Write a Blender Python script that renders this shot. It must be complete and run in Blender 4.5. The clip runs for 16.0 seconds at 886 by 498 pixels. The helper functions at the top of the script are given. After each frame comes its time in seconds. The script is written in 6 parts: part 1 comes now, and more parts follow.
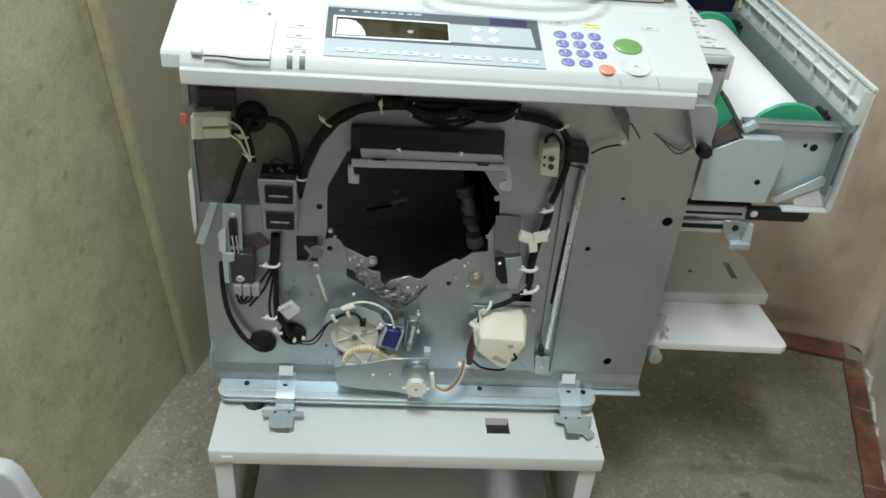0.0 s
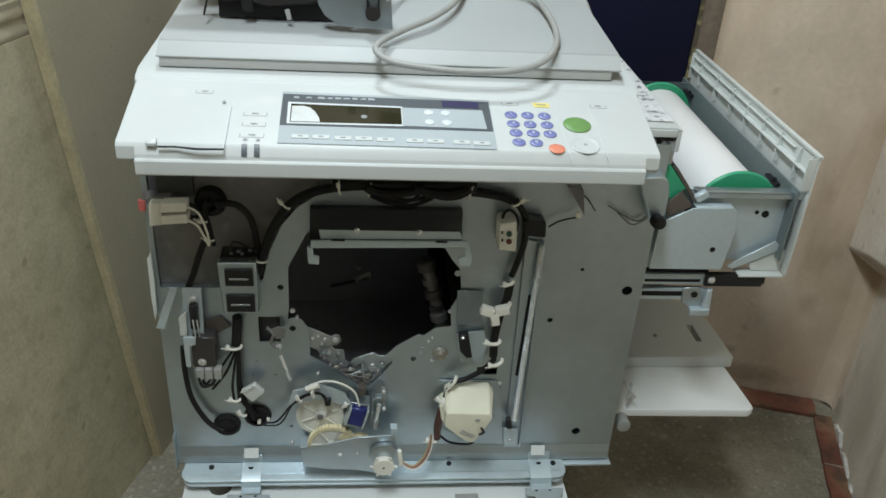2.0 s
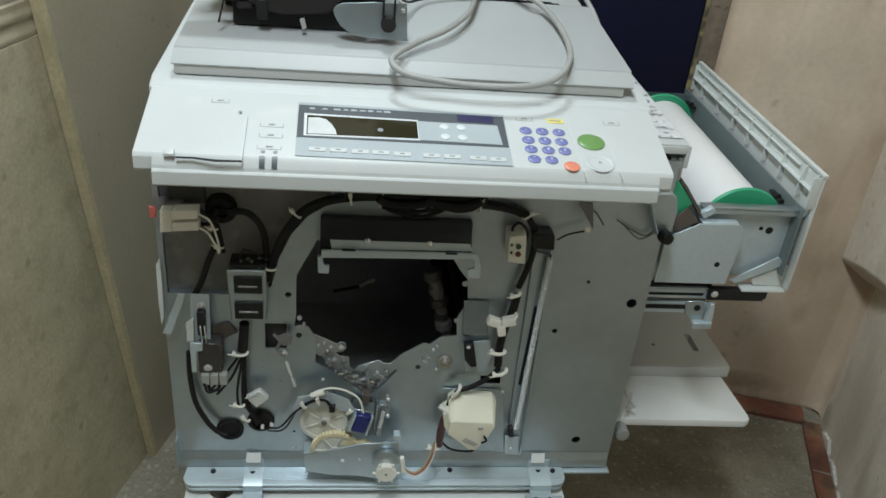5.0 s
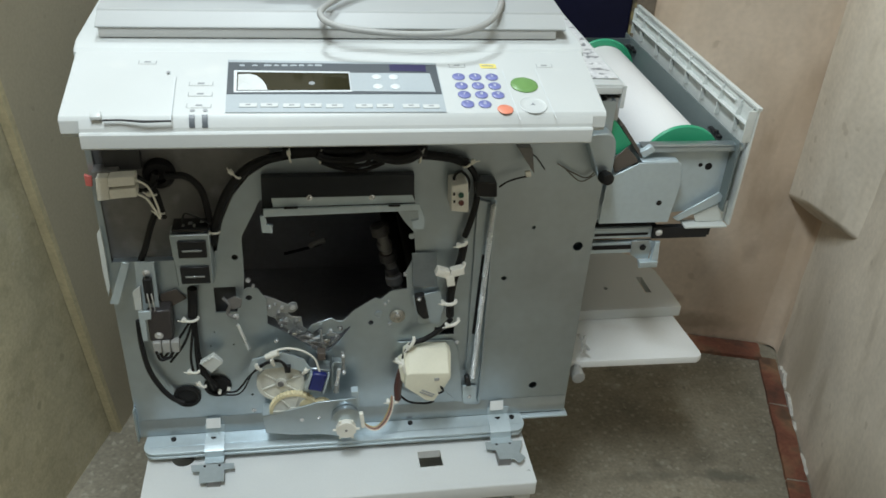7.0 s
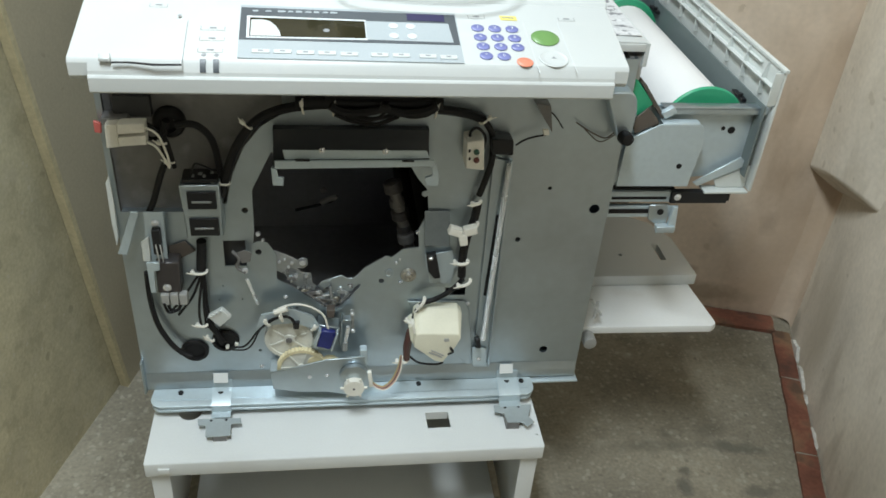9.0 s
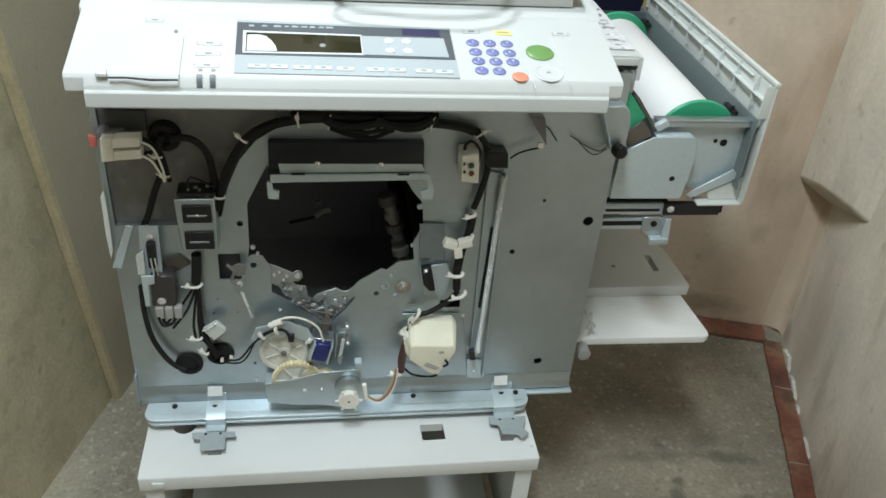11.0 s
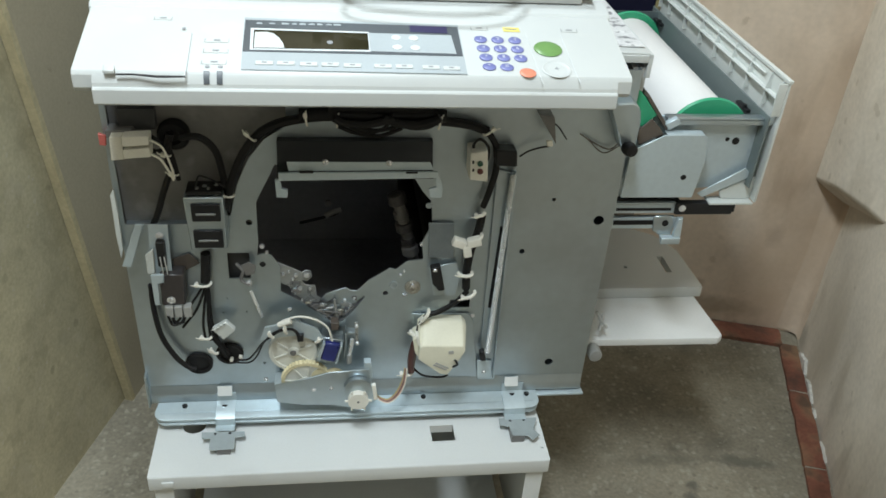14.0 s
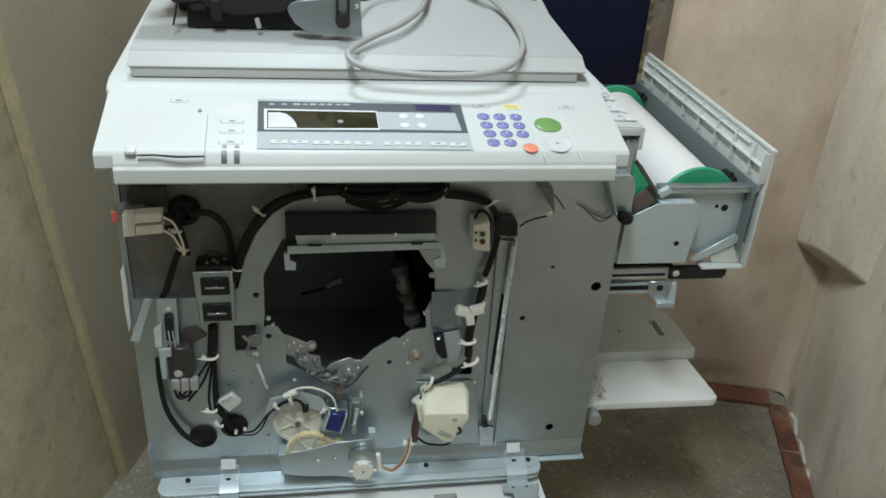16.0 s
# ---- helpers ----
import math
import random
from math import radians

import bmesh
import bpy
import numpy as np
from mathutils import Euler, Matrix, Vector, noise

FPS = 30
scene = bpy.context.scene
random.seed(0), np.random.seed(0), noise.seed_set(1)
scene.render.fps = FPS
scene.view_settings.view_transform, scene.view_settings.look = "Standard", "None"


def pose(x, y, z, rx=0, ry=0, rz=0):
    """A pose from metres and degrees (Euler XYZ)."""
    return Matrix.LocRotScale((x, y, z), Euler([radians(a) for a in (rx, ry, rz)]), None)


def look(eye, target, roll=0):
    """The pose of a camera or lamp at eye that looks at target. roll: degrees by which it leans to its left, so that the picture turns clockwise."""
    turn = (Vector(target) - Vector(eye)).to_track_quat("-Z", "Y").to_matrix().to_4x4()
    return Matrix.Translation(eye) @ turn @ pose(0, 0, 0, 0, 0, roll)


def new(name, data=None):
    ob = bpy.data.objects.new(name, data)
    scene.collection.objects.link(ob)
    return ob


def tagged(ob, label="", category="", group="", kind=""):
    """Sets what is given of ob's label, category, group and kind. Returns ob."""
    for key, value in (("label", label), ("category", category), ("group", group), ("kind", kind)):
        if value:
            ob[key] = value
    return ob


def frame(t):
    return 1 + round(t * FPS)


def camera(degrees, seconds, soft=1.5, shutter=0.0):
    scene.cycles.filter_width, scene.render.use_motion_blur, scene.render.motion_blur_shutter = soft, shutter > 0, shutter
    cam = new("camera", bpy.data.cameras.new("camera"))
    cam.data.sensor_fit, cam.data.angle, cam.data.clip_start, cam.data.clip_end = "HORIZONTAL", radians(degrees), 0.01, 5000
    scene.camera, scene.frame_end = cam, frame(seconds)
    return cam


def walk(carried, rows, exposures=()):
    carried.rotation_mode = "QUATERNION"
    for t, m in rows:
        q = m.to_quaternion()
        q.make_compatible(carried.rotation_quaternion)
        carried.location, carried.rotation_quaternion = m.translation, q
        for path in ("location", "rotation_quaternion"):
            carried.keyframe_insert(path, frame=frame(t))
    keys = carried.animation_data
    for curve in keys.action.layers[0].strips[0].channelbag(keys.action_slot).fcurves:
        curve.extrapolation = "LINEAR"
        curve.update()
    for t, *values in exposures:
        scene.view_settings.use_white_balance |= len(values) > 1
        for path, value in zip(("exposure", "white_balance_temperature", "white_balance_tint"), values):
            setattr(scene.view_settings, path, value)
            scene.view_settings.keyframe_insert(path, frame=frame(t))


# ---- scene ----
cam = camera(55.8, 16.0, 1.65)
PATH = [
    (0, (0.0, -0.103, 1.424), (0.133, 1.551, 0.309), 4.8),
    (0.5, (0.005, -0.103, 1.424), (0.193, 1.553, 0.318), 5.1),
    (1, (0.029, -0.107, 1.437), (0.263, 1.575, 0.382), 4.3),
    (1.5, (0.029, -0.099, 1.449), (0.238, 1.624, 0.455), 3.5),
    (2, (0.021, -0.096, 1.45), (0.208, 1.631, 0.459), 3.8),
    (2.5, (-0.001, -0.086, 1.461), (0.193, 1.636, 0.463), 5.2),
    (3, (-0.025, -0.078, 1.488), (0.168, 1.676, 0.548), 5.8),
    (3.5, (-0.032, -0.077, 1.509), (0.146, 1.691, 0.59), 5.5),
    (4, (-0.021, -0.081, 1.502), (0.175, 1.665, 0.547), 5.9),
    (4.5, (-0.023, -0.078, 1.487), (0.177, 1.641, 0.484), 6.3),
    (4.7, (-0.022, -0.081, 1.48), (0.19, 1.636, 0.477), 6.1),
    (6.8, (0.008, -0.091, 1.463), (0.297, 1.583, 0.408), 3.9),
    (7, (0.015, -0.105, 1.458), (0.318, 1.561, 0.394), 3.6),
    (7.5, (0.031, -0.131, 1.449), (0.386, 1.521, 0.379), 3.8),
    (8, (0.028, -0.115, 1.446), (0.329, 1.535, 0.357), 4.4),
    (8.5, (0.019, -0.099, 1.437), (0.294, 1.543, 0.329), 4.9),
    (9, (0.016, -0.095, 1.431), (0.29, 1.535, 0.305), 4.7),
    (9.5, (0.017, -0.093, 1.432), (0.303, 1.543, 0.317), 4.6),
    (9.7, (0.013, -0.09, 1.438), (0.308, 1.55, 0.333), 5.1),
    (11.8, (0.008, -0.105, 1.435), (0.304, 1.531, 0.323), 4.8),
    (12, (0.015, -0.11, 1.428), (0.289, 1.525, 0.309), 4.3),
    (12.5, (0.024, -0.113, 1.423), (0.287, 1.523, 0.304), 3.2),
    (13, (0.03, -0.109, 1.421), (0.268, 1.539, 0.312), 2.1),
    (13.5, (0.024, -0.101, 1.425), (0.26, 1.552, 0.325), 3.0),
    (14, (0.02, -0.097, 1.425), (0.279, 1.556, 0.329), 4.2),
    (14.5, (0.013, -0.098, 1.429), (0.268, 1.571, 0.358), 4.5),
    (15, (0.006, -0.105, 1.437), (0.259, 1.594, 0.413), 5.2),
    (15.5, (0.005, -0.113, 1.439), (0.288, 1.592, 0.432), 5.1),
    (16, (-0.025, -0.117, 1.443), (0.292, 1.611, 0.486), 3.9),
]
LIGHT = [(0, 0.24), (0.5, 0.24), (1, 0.17), (1.5, -0.04), (2.5, -0.15), (3.5, -0.50), (4.5, -0.31), (7, -0.01), (8, 0.17), (9, 0.24), (14.5, 0.21), (15.5, 0.02), (16, -0.05)]
walk(cam, [(t, look(eye, target, roll)) for t, eye, target, roll in PATH], LIGHT)

# ---- light ----
world = bpy.data.worlds.new("world")
scene.world = world
world.use_nodes = True
world.node_tree.nodes["Background"].inputs[0].default_value = (0.8, 0.9, 1.0, 1)
world.node_tree.nodes["Background"].inputs[1].default_value = 0.05


def area_lamp(name, eye, target, sx, sy, watts, colour):
    data = bpy.data.lights.new(name, "AREA")
    data.shape, data.size, data.size_y, data.energy, data.color = "RECTANGLE", sx, sy, watts, colour
    ob = new(name, data)
    ob.matrix_world = look(eye, target)
    return ob


area_lamp("ceiling_light_glow", (-0.19, 0.06, 2.56), (-0.19, 0.07, 0), 0.24, 0.76, 36, (0.835, 0.945, 1.0))
area_lamp("ceiling_light_glow", (-0.10, 1.50, 2.56), (-0.10, 1.51, 0), 0.24, 0.24, 16, (0.835, 0.945, 1.0))


# ---- materials ----
def material(name, colour, rough=0.5, metal=0.0, grain=(300, 0.05), blotch=(6, 0.06), bump=0.0, bump_scale=0, spec=0.5, tint=None, rough_var=0.08, tint2=None, streak=None):
    m = bpy.data.materials.new(name)
    m.use_nodes = True
    nt = m.node_tree
    b = nt.nodes["Principled BSDF"]
    co = nt.nodes.new("ShaderNodeTexCoord")

    def noise_at(scale, detail=4, drawn=False):
        n = nt.nodes.new("ShaderNodeTexNoise")
        n.inputs["Scale"].default_value = scale
        n.inputs["Detail"].default_value = detail
        nt.links.new(co.outputs["Object"], n.inputs["Vector"])
        if streak and drawn:
            mp = nt.nodes.new("ShaderNodeMapping")
            mp.inputs["Scale"].default_value = (1, 1, streak)
            nt.links.new(co.outputs["Object"], mp.inputs["Vector"])
            nt.links.new(mp.outputs[0], n.inputs["Vector"])
        return n

    def ramp(src, lo, hi):
        r = nt.nodes.new("ShaderNodeMapRange")
        r.inputs["From Min"].default_value, r.inputs["From Max"].default_value = 0.3, 0.7
        r.inputs["To Min"].default_value, r.inputs["To Max"].default_value = lo, hi
        nt.links.new(src, r.inputs["Value"])
        return r.outputs[0]

    fine, coarse = noise_at(grain[0]), noise_at(blotch[0], 5)
    a = ramp(fine.outputs["Fac"], 1 - grain[1], 1 + grain[1])
    c = ramp(coarse.outputs["Fac"], 1 - blotch[1], 1 + blotch[1])
    mul = nt.nodes.new("ShaderNodeMath")
    mul.operation = "MULTIPLY"
    nt.links.new(a, mul.inputs[0])
    nt.links.new(c, mul.inputs[1])
    scale = nt.nodes.new("ShaderNodeVectorMath")
    scale.operation = "SCALE"
    scale.inputs[0].default_value = colour
    nt.links.new(mul.outputs[0], scale.inputs["Scale"])
    out = scale.outputs[0]
    for spec_t in (tint, tint2):
        if not spec_t:
            continue
        tcol, tscale, tlow, thigh, tmax = spec_t
        tn = noise_at(tscale, 6, True)
        tr = nt.nodes.new("ShaderNodeMapRange")
        tr.inputs["From Min"].default_value, tr.inputs["From Max"].default_value = tlow, thigh
        tr.inputs["To Max"].default_value = tmax
        nt.links.new(tn.outputs["Fac"], tr.inputs["Value"])
        mix = nt.nodes.new("ShaderNodeMix")
        mix.data_type = "RGBA"
        mix.inputs[7].default_value = (*tcol, 1)
        nt.links.new(tr.outputs[0], mix.inputs[0])
        nt.links.new(out, mix.inputs[6])
        out = mix.outputs[2]
    nt.links.new(out, b.inputs["Base Color"])
    nt.links.new(ramp(coarse.outputs["Fac"], max(0.02, rough - rough_var), min(1, rough + rough_var)), b.inputs["Roughness"])
    b.inputs["Metallic"].default_value = metal
    b.inputs["Specular IOR Level"].default_value = spec
    if bump:
        bn = noise_at(bump_scale or grain[0], 5)
        bp = nt.nodes.new("ShaderNodeBump")
        bp.inputs["Strength"].default_value = 0.6
        bp.inputs["Distance"].default_value = bump
        nt.links.new(bn.outputs["Fac"], bp.inputs["Height"])
        nt.links.new(bp.outputs[0], b.inputs["Normal"])
    return m


STEEL = material("galvanised_steel", (0.48, 0.55, 0.59), 0.36, 0.9, (60, 0.03), (5, 0.07), bump=0.00012, bump_scale=30, tint=((0.34, 0.365, 0.37), 7, 0.48, 0.72, 0.45))
STEEL_PALE = material("pale_zinc_steel", (0.52, 0.60, 0.635), 0.42, 0.45, (120, 0.03), (9, 0.05))
BRACKET = material("dull_zinc_bracket", (0.40, 0.445, 0.455), 0.5, 0.3, (120, 0.04), (14, 0.08))
STEEL_DARK = material("dark_steel", (0.17, 0.165, 0.16), 0.45, 0.2, (80, 0.1), (8, 0.15))
SPRING = material("bright_zinc_spring", (0.90, 0.92, 0.92), 0.24, 0.6, (200, 0.03), (10, 0.04))
HOOD_SKIN = material("dark_blue_grey_sheet", (0.028, 0.031, 0.034), 0.45, 0.2, (90, 0.06), (8, 0.12))
# near-black with the shade of the recess box and square hole painted in
SHADE_BLACK = material("shade_black_sheet", (0.035, 0.036, 0.038), 0.45, 0.0, (90, 0.1), (8, 0.2))
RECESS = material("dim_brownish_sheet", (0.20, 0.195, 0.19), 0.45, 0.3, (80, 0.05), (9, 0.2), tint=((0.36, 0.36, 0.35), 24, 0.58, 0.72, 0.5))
WORN = material("worn_dark_rubber", (0.06, 0.055, 0.055), 0.5, 0.0, (90, 0.2), (60, 0.4))
DULL = material("dull_grey_steel", (0.35, 0.365, 0.365), 0.30, 0.5, (90, 0.08), (25, 0.18))
BRASS = material("brassy_dirty_metal", (0.36, 0.335, 0.28), 0.35, 0.5, (120, 0.1), (60, 0.25))
# grey raised to imitate haze over a black interior
CAVITY = material("haze_grey_sheet", (0.36, 0.37, 0.385), 0.5, 0.1, (80, 0.06), (7, 0.15))
CHROME = material("bright_steel", (0.78, 0.79, 0.80), 0.28, 0.7, (200, 0.03), (10, 0.04))
WHITE = material("white_plastic", (0.55, 0.57, 0.56), 0.42, 0.0, (500, 0.012), (5, 0.03), bump=0.0001, bump_scale=900, tint=((0.7, 0.69, 0.63), 14, 0.58, 0.8, 0.35))
WHITE_STAND = material("white_painted_sheet", (0.72, 0.74, 0.735), 0.4, 0.0, (300, 0.015), (5, 0.04), tint=((0.5, 0.48, 0.44), 9, 0.6, 0.85, 0.4))
WHITE_TABLE = material("white_table_plastic", (0.80, 0.81, 0.80), 0.42, 0.0, (300, 0.015), (5, 0.04), tint=((0.55, 0.50, 0.44), 12, 0.62, 0.85, 0.4))
LID = material("pale_grey_lid_plastic", (0.41, 0.423, 0.418), 0.45, 0.0, (500, 0.015), (4, 0.03), bump=0.0001, bump_scale=900)
LID_EDGE = material("grey_plastic_edge", (0.40, 0.40, 0.385), 0.5, 0.0, (300, 0.03), (6, 0.05))
CREAM = material("cream_plastic", (0.78, 0.76, 0.62), 0.42, 0.0, (300, 0.02), (20, 0.04))
IVORY = material("ivory_nylon", (0.82, 0.80, 0.72), 0.45, 0.0, (300, 0.03), (30, 0.06))
GREASE = material("yellow_greased_nylon", (0.73, 0.65, 0.42), 0.3, 0.0, (200, 0.06), (40, 0.2))
BLACK = material("black_rubber", (0.010, 0.0095, 0.010), 0.55, 0.0, (200, 0.1), (20, 0.15), spec=0.3)
BLACK_PL = material("black_plastic", (0.014, 0.014, 0.015), 0.4, 0.0, (300, 0.1), (10, 0.12), spec=0.35)
DARK_GREY = material("dark_grey_plastic", (0.019, 0.017, 0.016), 0.75, 0.0, (300, 0.08), (9, 0.2), bump=0.0002, bump_scale=600, spec=0.25)
CONSOLE_GREY = material("console_grey_film", (0.38, 0.42, 0.44), 0.45, 0.0, (300, 0.02), (8, 0.03))
CONSOLE_DARK = material("console_dark_film", (0.075, 0.085, 0.095), 0.4, 0.0, (300, 0.04), (8, 0.05))
CONSOLE_BLUE = material("console_navy_film", (0.035, 0.03, 0.085), 0.35, 0.0, (300, 0.04), (8, 0.05))
REFLECTION = material("painted_reflection", (0.60, 0.62, 0.61), 0.2, 0.0, (200, 0.03), (30, 0.08))
LCD = material("lcd_glass", (0.03, 0.027, 0.014), 0.08, 0.0, (40, 0.05), (12, 0.1), rough_var=0.03, spec=0.2)
KEY_BLUE = material("blue_key_plastic", (0.17, 0.185, 0.40), 0.35, 0.0, (300, 0.03), (60, 0.08))
GREEN_KEY = material("green_key_plastic", (0.15, 0.29, 0.09), 0.35, 0.0, (300, 0.03), (60, 0.05))
ORANGE_KEY = material("orange_key_plastic", (0.72, 0.25, 0.16), 0.35, 0.0, (300, 0.03), (60, 0.05))
YELLOW = material("yellow_sticker", (0.75, 0.64, 0.18), 0.5, 0.0, (300, 0.03), (60, 0.05))
INK = material("grey_print", (0.27, 0.28, 0.29), 0.5)
PALE_PRINT = material("pale_print", (0.62, 0.65, 0.66), 0.5)
GREEN = material("green_flange_plastic", (0.035, 0.33, 0.17), 0.4, 0.0, (300, 0.03), (20, 0.08))
PAPER = material("white_master_paper", (0.74, 0.73, 0.715), 0.65, 0.0, (300, 0.015), (8, 0.02))
BROWN = material("brown_film", (0.10, 0.082, 0.068), 0.4, 0.0, (200, 0.06), (12, 0.15))
SWITCH = material("dark_brown_bakelite", (0.045, 0.038, 0.037), 0.4, 0.0, (200, 0.06), (12, 0.15))
NYLON = material("milky_nylon", (0.66, 0.66, 0.60), 0.4, 0.0, (200, 0.04), (40, 0.08))
BLUE_COIL = material("blue_coil_tape", (0.018, 0.026, 0.15), 0.35, 0.0, (150, 0.1), (40, 0.15))
RED_SOFT = material("faded_red_tab", (0.5, 0.12, 0.10), 0.5)
BUTTON_RED = material("red_button", (0.13, 0.035, 0.03), 0.35)
RED = material("maroon_wire", (0.085, 0.036, 0.030), 0.45)
PINK = material("pink_wire", (0.52, 0.30, 0.25), 0.45)
YELLOW_WIRE = material("yellow_wire", (0.48, 0.42, 0.18), 0.45)
GREEN_LED = material("green_led", (0.02, 0.09, 0.06), 0.3)
CABLE_GREY = material("grey_cable_sheath", (0.33, 0.33, 0.315), 0.45, 0.0, (200, 0.04), (14, 0.08))
CLEAR_ISH = material("milky_plastic", (0.60, 0.625, 0.60), 0.35, 0.0, (300, 0.02), (12, 0.06))
LABEL = material("printed_label", (0.62, 0.62, 0.62), 0.5, 0.0, (160, 0.1), (40, 0.1), tint=((0.12, 0.12, 0.13), 70, 0.56, 0.62, 0.8))
GREY_IN = material("grey_painted_sheet", (0.17, 0.205, 0.205), 0.5, 0.15, (200, 0.03), (6, 0.06))
GUARD = material("smoky_blue_guard", (0.22, 0.25, 0.265), 0.35, 0.3, (120, 0.05), (14, 0.12))
CONCRETE = material("worn_mosaic_concrete", (0.268, 0.240, 0.182), 0.75, 0.0, (120, 0.16), (4, 0.34), bump=0.0010, bump_scale=45, tint=((0.115, 0.105, 0.08), 8, 0.52, 0.72, 0.65), tint2=((0.40, 0.375, 0.30), 26, 0.56, 0.72, 0.4))


def chips(m, scale, colour, share, amount):
    """Scattered stone chips of uneven shape in a cast floor."""
    nt = m.node_tree
    b = nt.nodes["Principled BSDF"]
    old = b.inputs["Base Color"].links[0].from_socket
    co = nt.nodes.new("ShaderNodeTexCoord")
    wob = nt.nodes.new("ShaderNodeTexNoise")
    wob.inputs["Scale"].default_value = scale * 1.5
    shift = nt.nodes.new("ShaderNodeVectorMath")
    shift.operation = "SCALE"
    shift.inputs["Scale"].default_value = 0.7 / scale
    nt.links.new(co.outputs["Object"], wob.inputs["Vector"])
    nt.links.new(wob.outputs["Color"], shift.inputs[0])
    add = nt.nodes.new("ShaderNodeVectorMath")
    nt.links.new(co.outputs["Object"], add.inputs[0])
    nt.links.new(shift.outputs[0], add.inputs[1])
    vor = nt.nodes.new("ShaderNodeTexVoronoi")
    vor.inputs["Scale"].default_value = scale
    nt.links.new(add.outputs[0], vor.inputs["Vector"])
    sep = nt.nodes.new("ShaderNodeSeparateColor")
    nt.links.new(vor.outputs["Color"], sep.inputs[0])

    def step(src, lo, hi, a, z):
        r = nt.nodes.new("ShaderNodeMapRange")
        r.inputs["From Min"].default_value, r.inputs["From Max"].default_value = lo, hi
        r.inputs["To Min"].default_value, r.inputs["To Max"].default_value = a, z
        nt.links.new(src, r.inputs["Value"])
        return r.outputs[0]

    pick = step(sep.outputs[0], 1 - share, 1 - share * 0.6, 0.0, amount)
    edge = step(vor.outputs["Distance"], 0.30, 0.48, 1.0, 0.0)
    mul = nt.nodes.new("ShaderNodeMath")
    mul.operation = "MULTIPLY"
    nt.links.new(pick, mul.inputs[0])
    nt.links.new(edge, mul.inputs[1])
    mix = nt.nodes.new("ShaderNodeMix")
    mix.data_type = "RGBA"
    mix.inputs[7].default_value = (*colour, 1)
    nt.links.new(mul.outputs[0], mix.inputs[0])
    nt.links.new(old, mix.inputs[6])
    nt.links.new(mix.outputs[2], b.inputs["Base Color"])


chips(CONCRETE, 36, (0.40, 0.37, 0.29), 0.16, 0.26)
chips(CONCRETE, 66, (0.50, 0.47, 0.38), 0.20, 0.36)
chips(CONCRETE, 105, (0.46, 0.42, 0.34), 0.22, 0.32)
chips(CONCRETE, 80, (0.11, 0.095, 0.07), 0.12, 0.30)


def smear(m, centre, half, turn, colour, amount):
    """A soft-edged uneven stain; without a height it runs right through."""
    nt = m.node_tree
    b = nt.nodes["Principled BSDF"]
    old = b.inputs["Base Color"].links[0].from_socket
    co = nt.nodes.new("ShaderNodeTexCoord")
    wob = nt.nodes.new("ShaderNodeTexNoise")
    wob.inputs["Scale"].default_value, wob.inputs["Detail"].default_value = 38, 5
    nt.links.new(co.outputs["Object"], wob.inputs["Vector"])
    shift = nt.nodes.new("ShaderNodeVectorMath")
    shift.operation = "MULTIPLY_ADD"
    shift.inputs[1].default_value, shift.inputs[2].default_value = (0.035, 0.035, 0.035), (-0.0175, -0.0175, -0.0175)
    nt.links.new(wob.outputs["Color"], shift.inputs[0])
    add = nt.nodes.new("ShaderNodeVectorMath")
    nt.links.new(co.outputs["Object"], add.inputs[0])
    nt.links.new(shift.outputs[0], add.inputs[1])
    mp = nt.nodes.new("ShaderNodeMapping")
    mp.vector_type = "TEXTURE"
    mp.inputs["Location"].default_value = (*centre, 0)[:3]
    mp.inputs["Rotation"].default_value = (0, 0, radians(turn))
    mp.inputs["Scale"].default_value = (*half, 10)[:3]
    nt.links.new(add.outputs[0], mp.inputs["Vector"])
    ln = nt.nodes.new("ShaderNodeVectorMath")
    ln.operation = "LENGTH"
    nt.links.new(mp.outputs[0], ln.inputs[0])
    fade = nt.nodes.new("ShaderNodeMapRange")
    fade.inputs["From Min"].default_value, fade.inputs["From Max"].default_value = 0.45, 1.15
    fade.inputs["To Min"].default_value, fade.inputs["To Max"].default_value = amount, 0.0
    nt.links.new(ln.outputs["Value"], fade.inputs["Value"])
    mix = nt.nodes.new("ShaderNodeMix")
    mix.data_type = "RGBA"
    mix.inputs[7].default_value = (*colour, 1)
    nt.links.new(fade.outputs[0], mix.inputs[0])
    nt.links.new(old, mix.inputs[6])
    nt.links.new(mix.outputs[2], b.inputs["Base Color"])


smear(CONCRETE, (0.955, 1.146), (0.085, 0.022), -8, (0.125, 0.12, 0.095), 0.75)
smear(CONCRETE, (0.765, 1.163), (0.13, 0.020), -3, (0.15, 0.142, 0.11), 0.5)
smear(CONCRETE, (0.805, 1.085), (0.014, 0.020), 20, (0.11, 0.105, 0.085), 0.7)
smear(CONCRETE, (0.79, 1.045), (0.020, 0.026), 0, (0.10, 0.095, 0.08), 0.7)
smear(CONCRETE, (0.95, 1.02), (0.045, 0.018), 0, (0.10, 0.095, 0.08), 0.6)
PLASTER = material("old_beige_plaster", (0.71, 0.59, 0.475), 0.8, 0.0, (80, 0.04), (2.5, 0.26), bump=0.007, bump_scale=8, tint=((0.47, 0.335, 0.22), 3.2, 0.44, 0.66, 0.75), tint2=((0.27, 0.18, 0.11), 9, 0.56, 0.76, 0.6), streak=0.3)
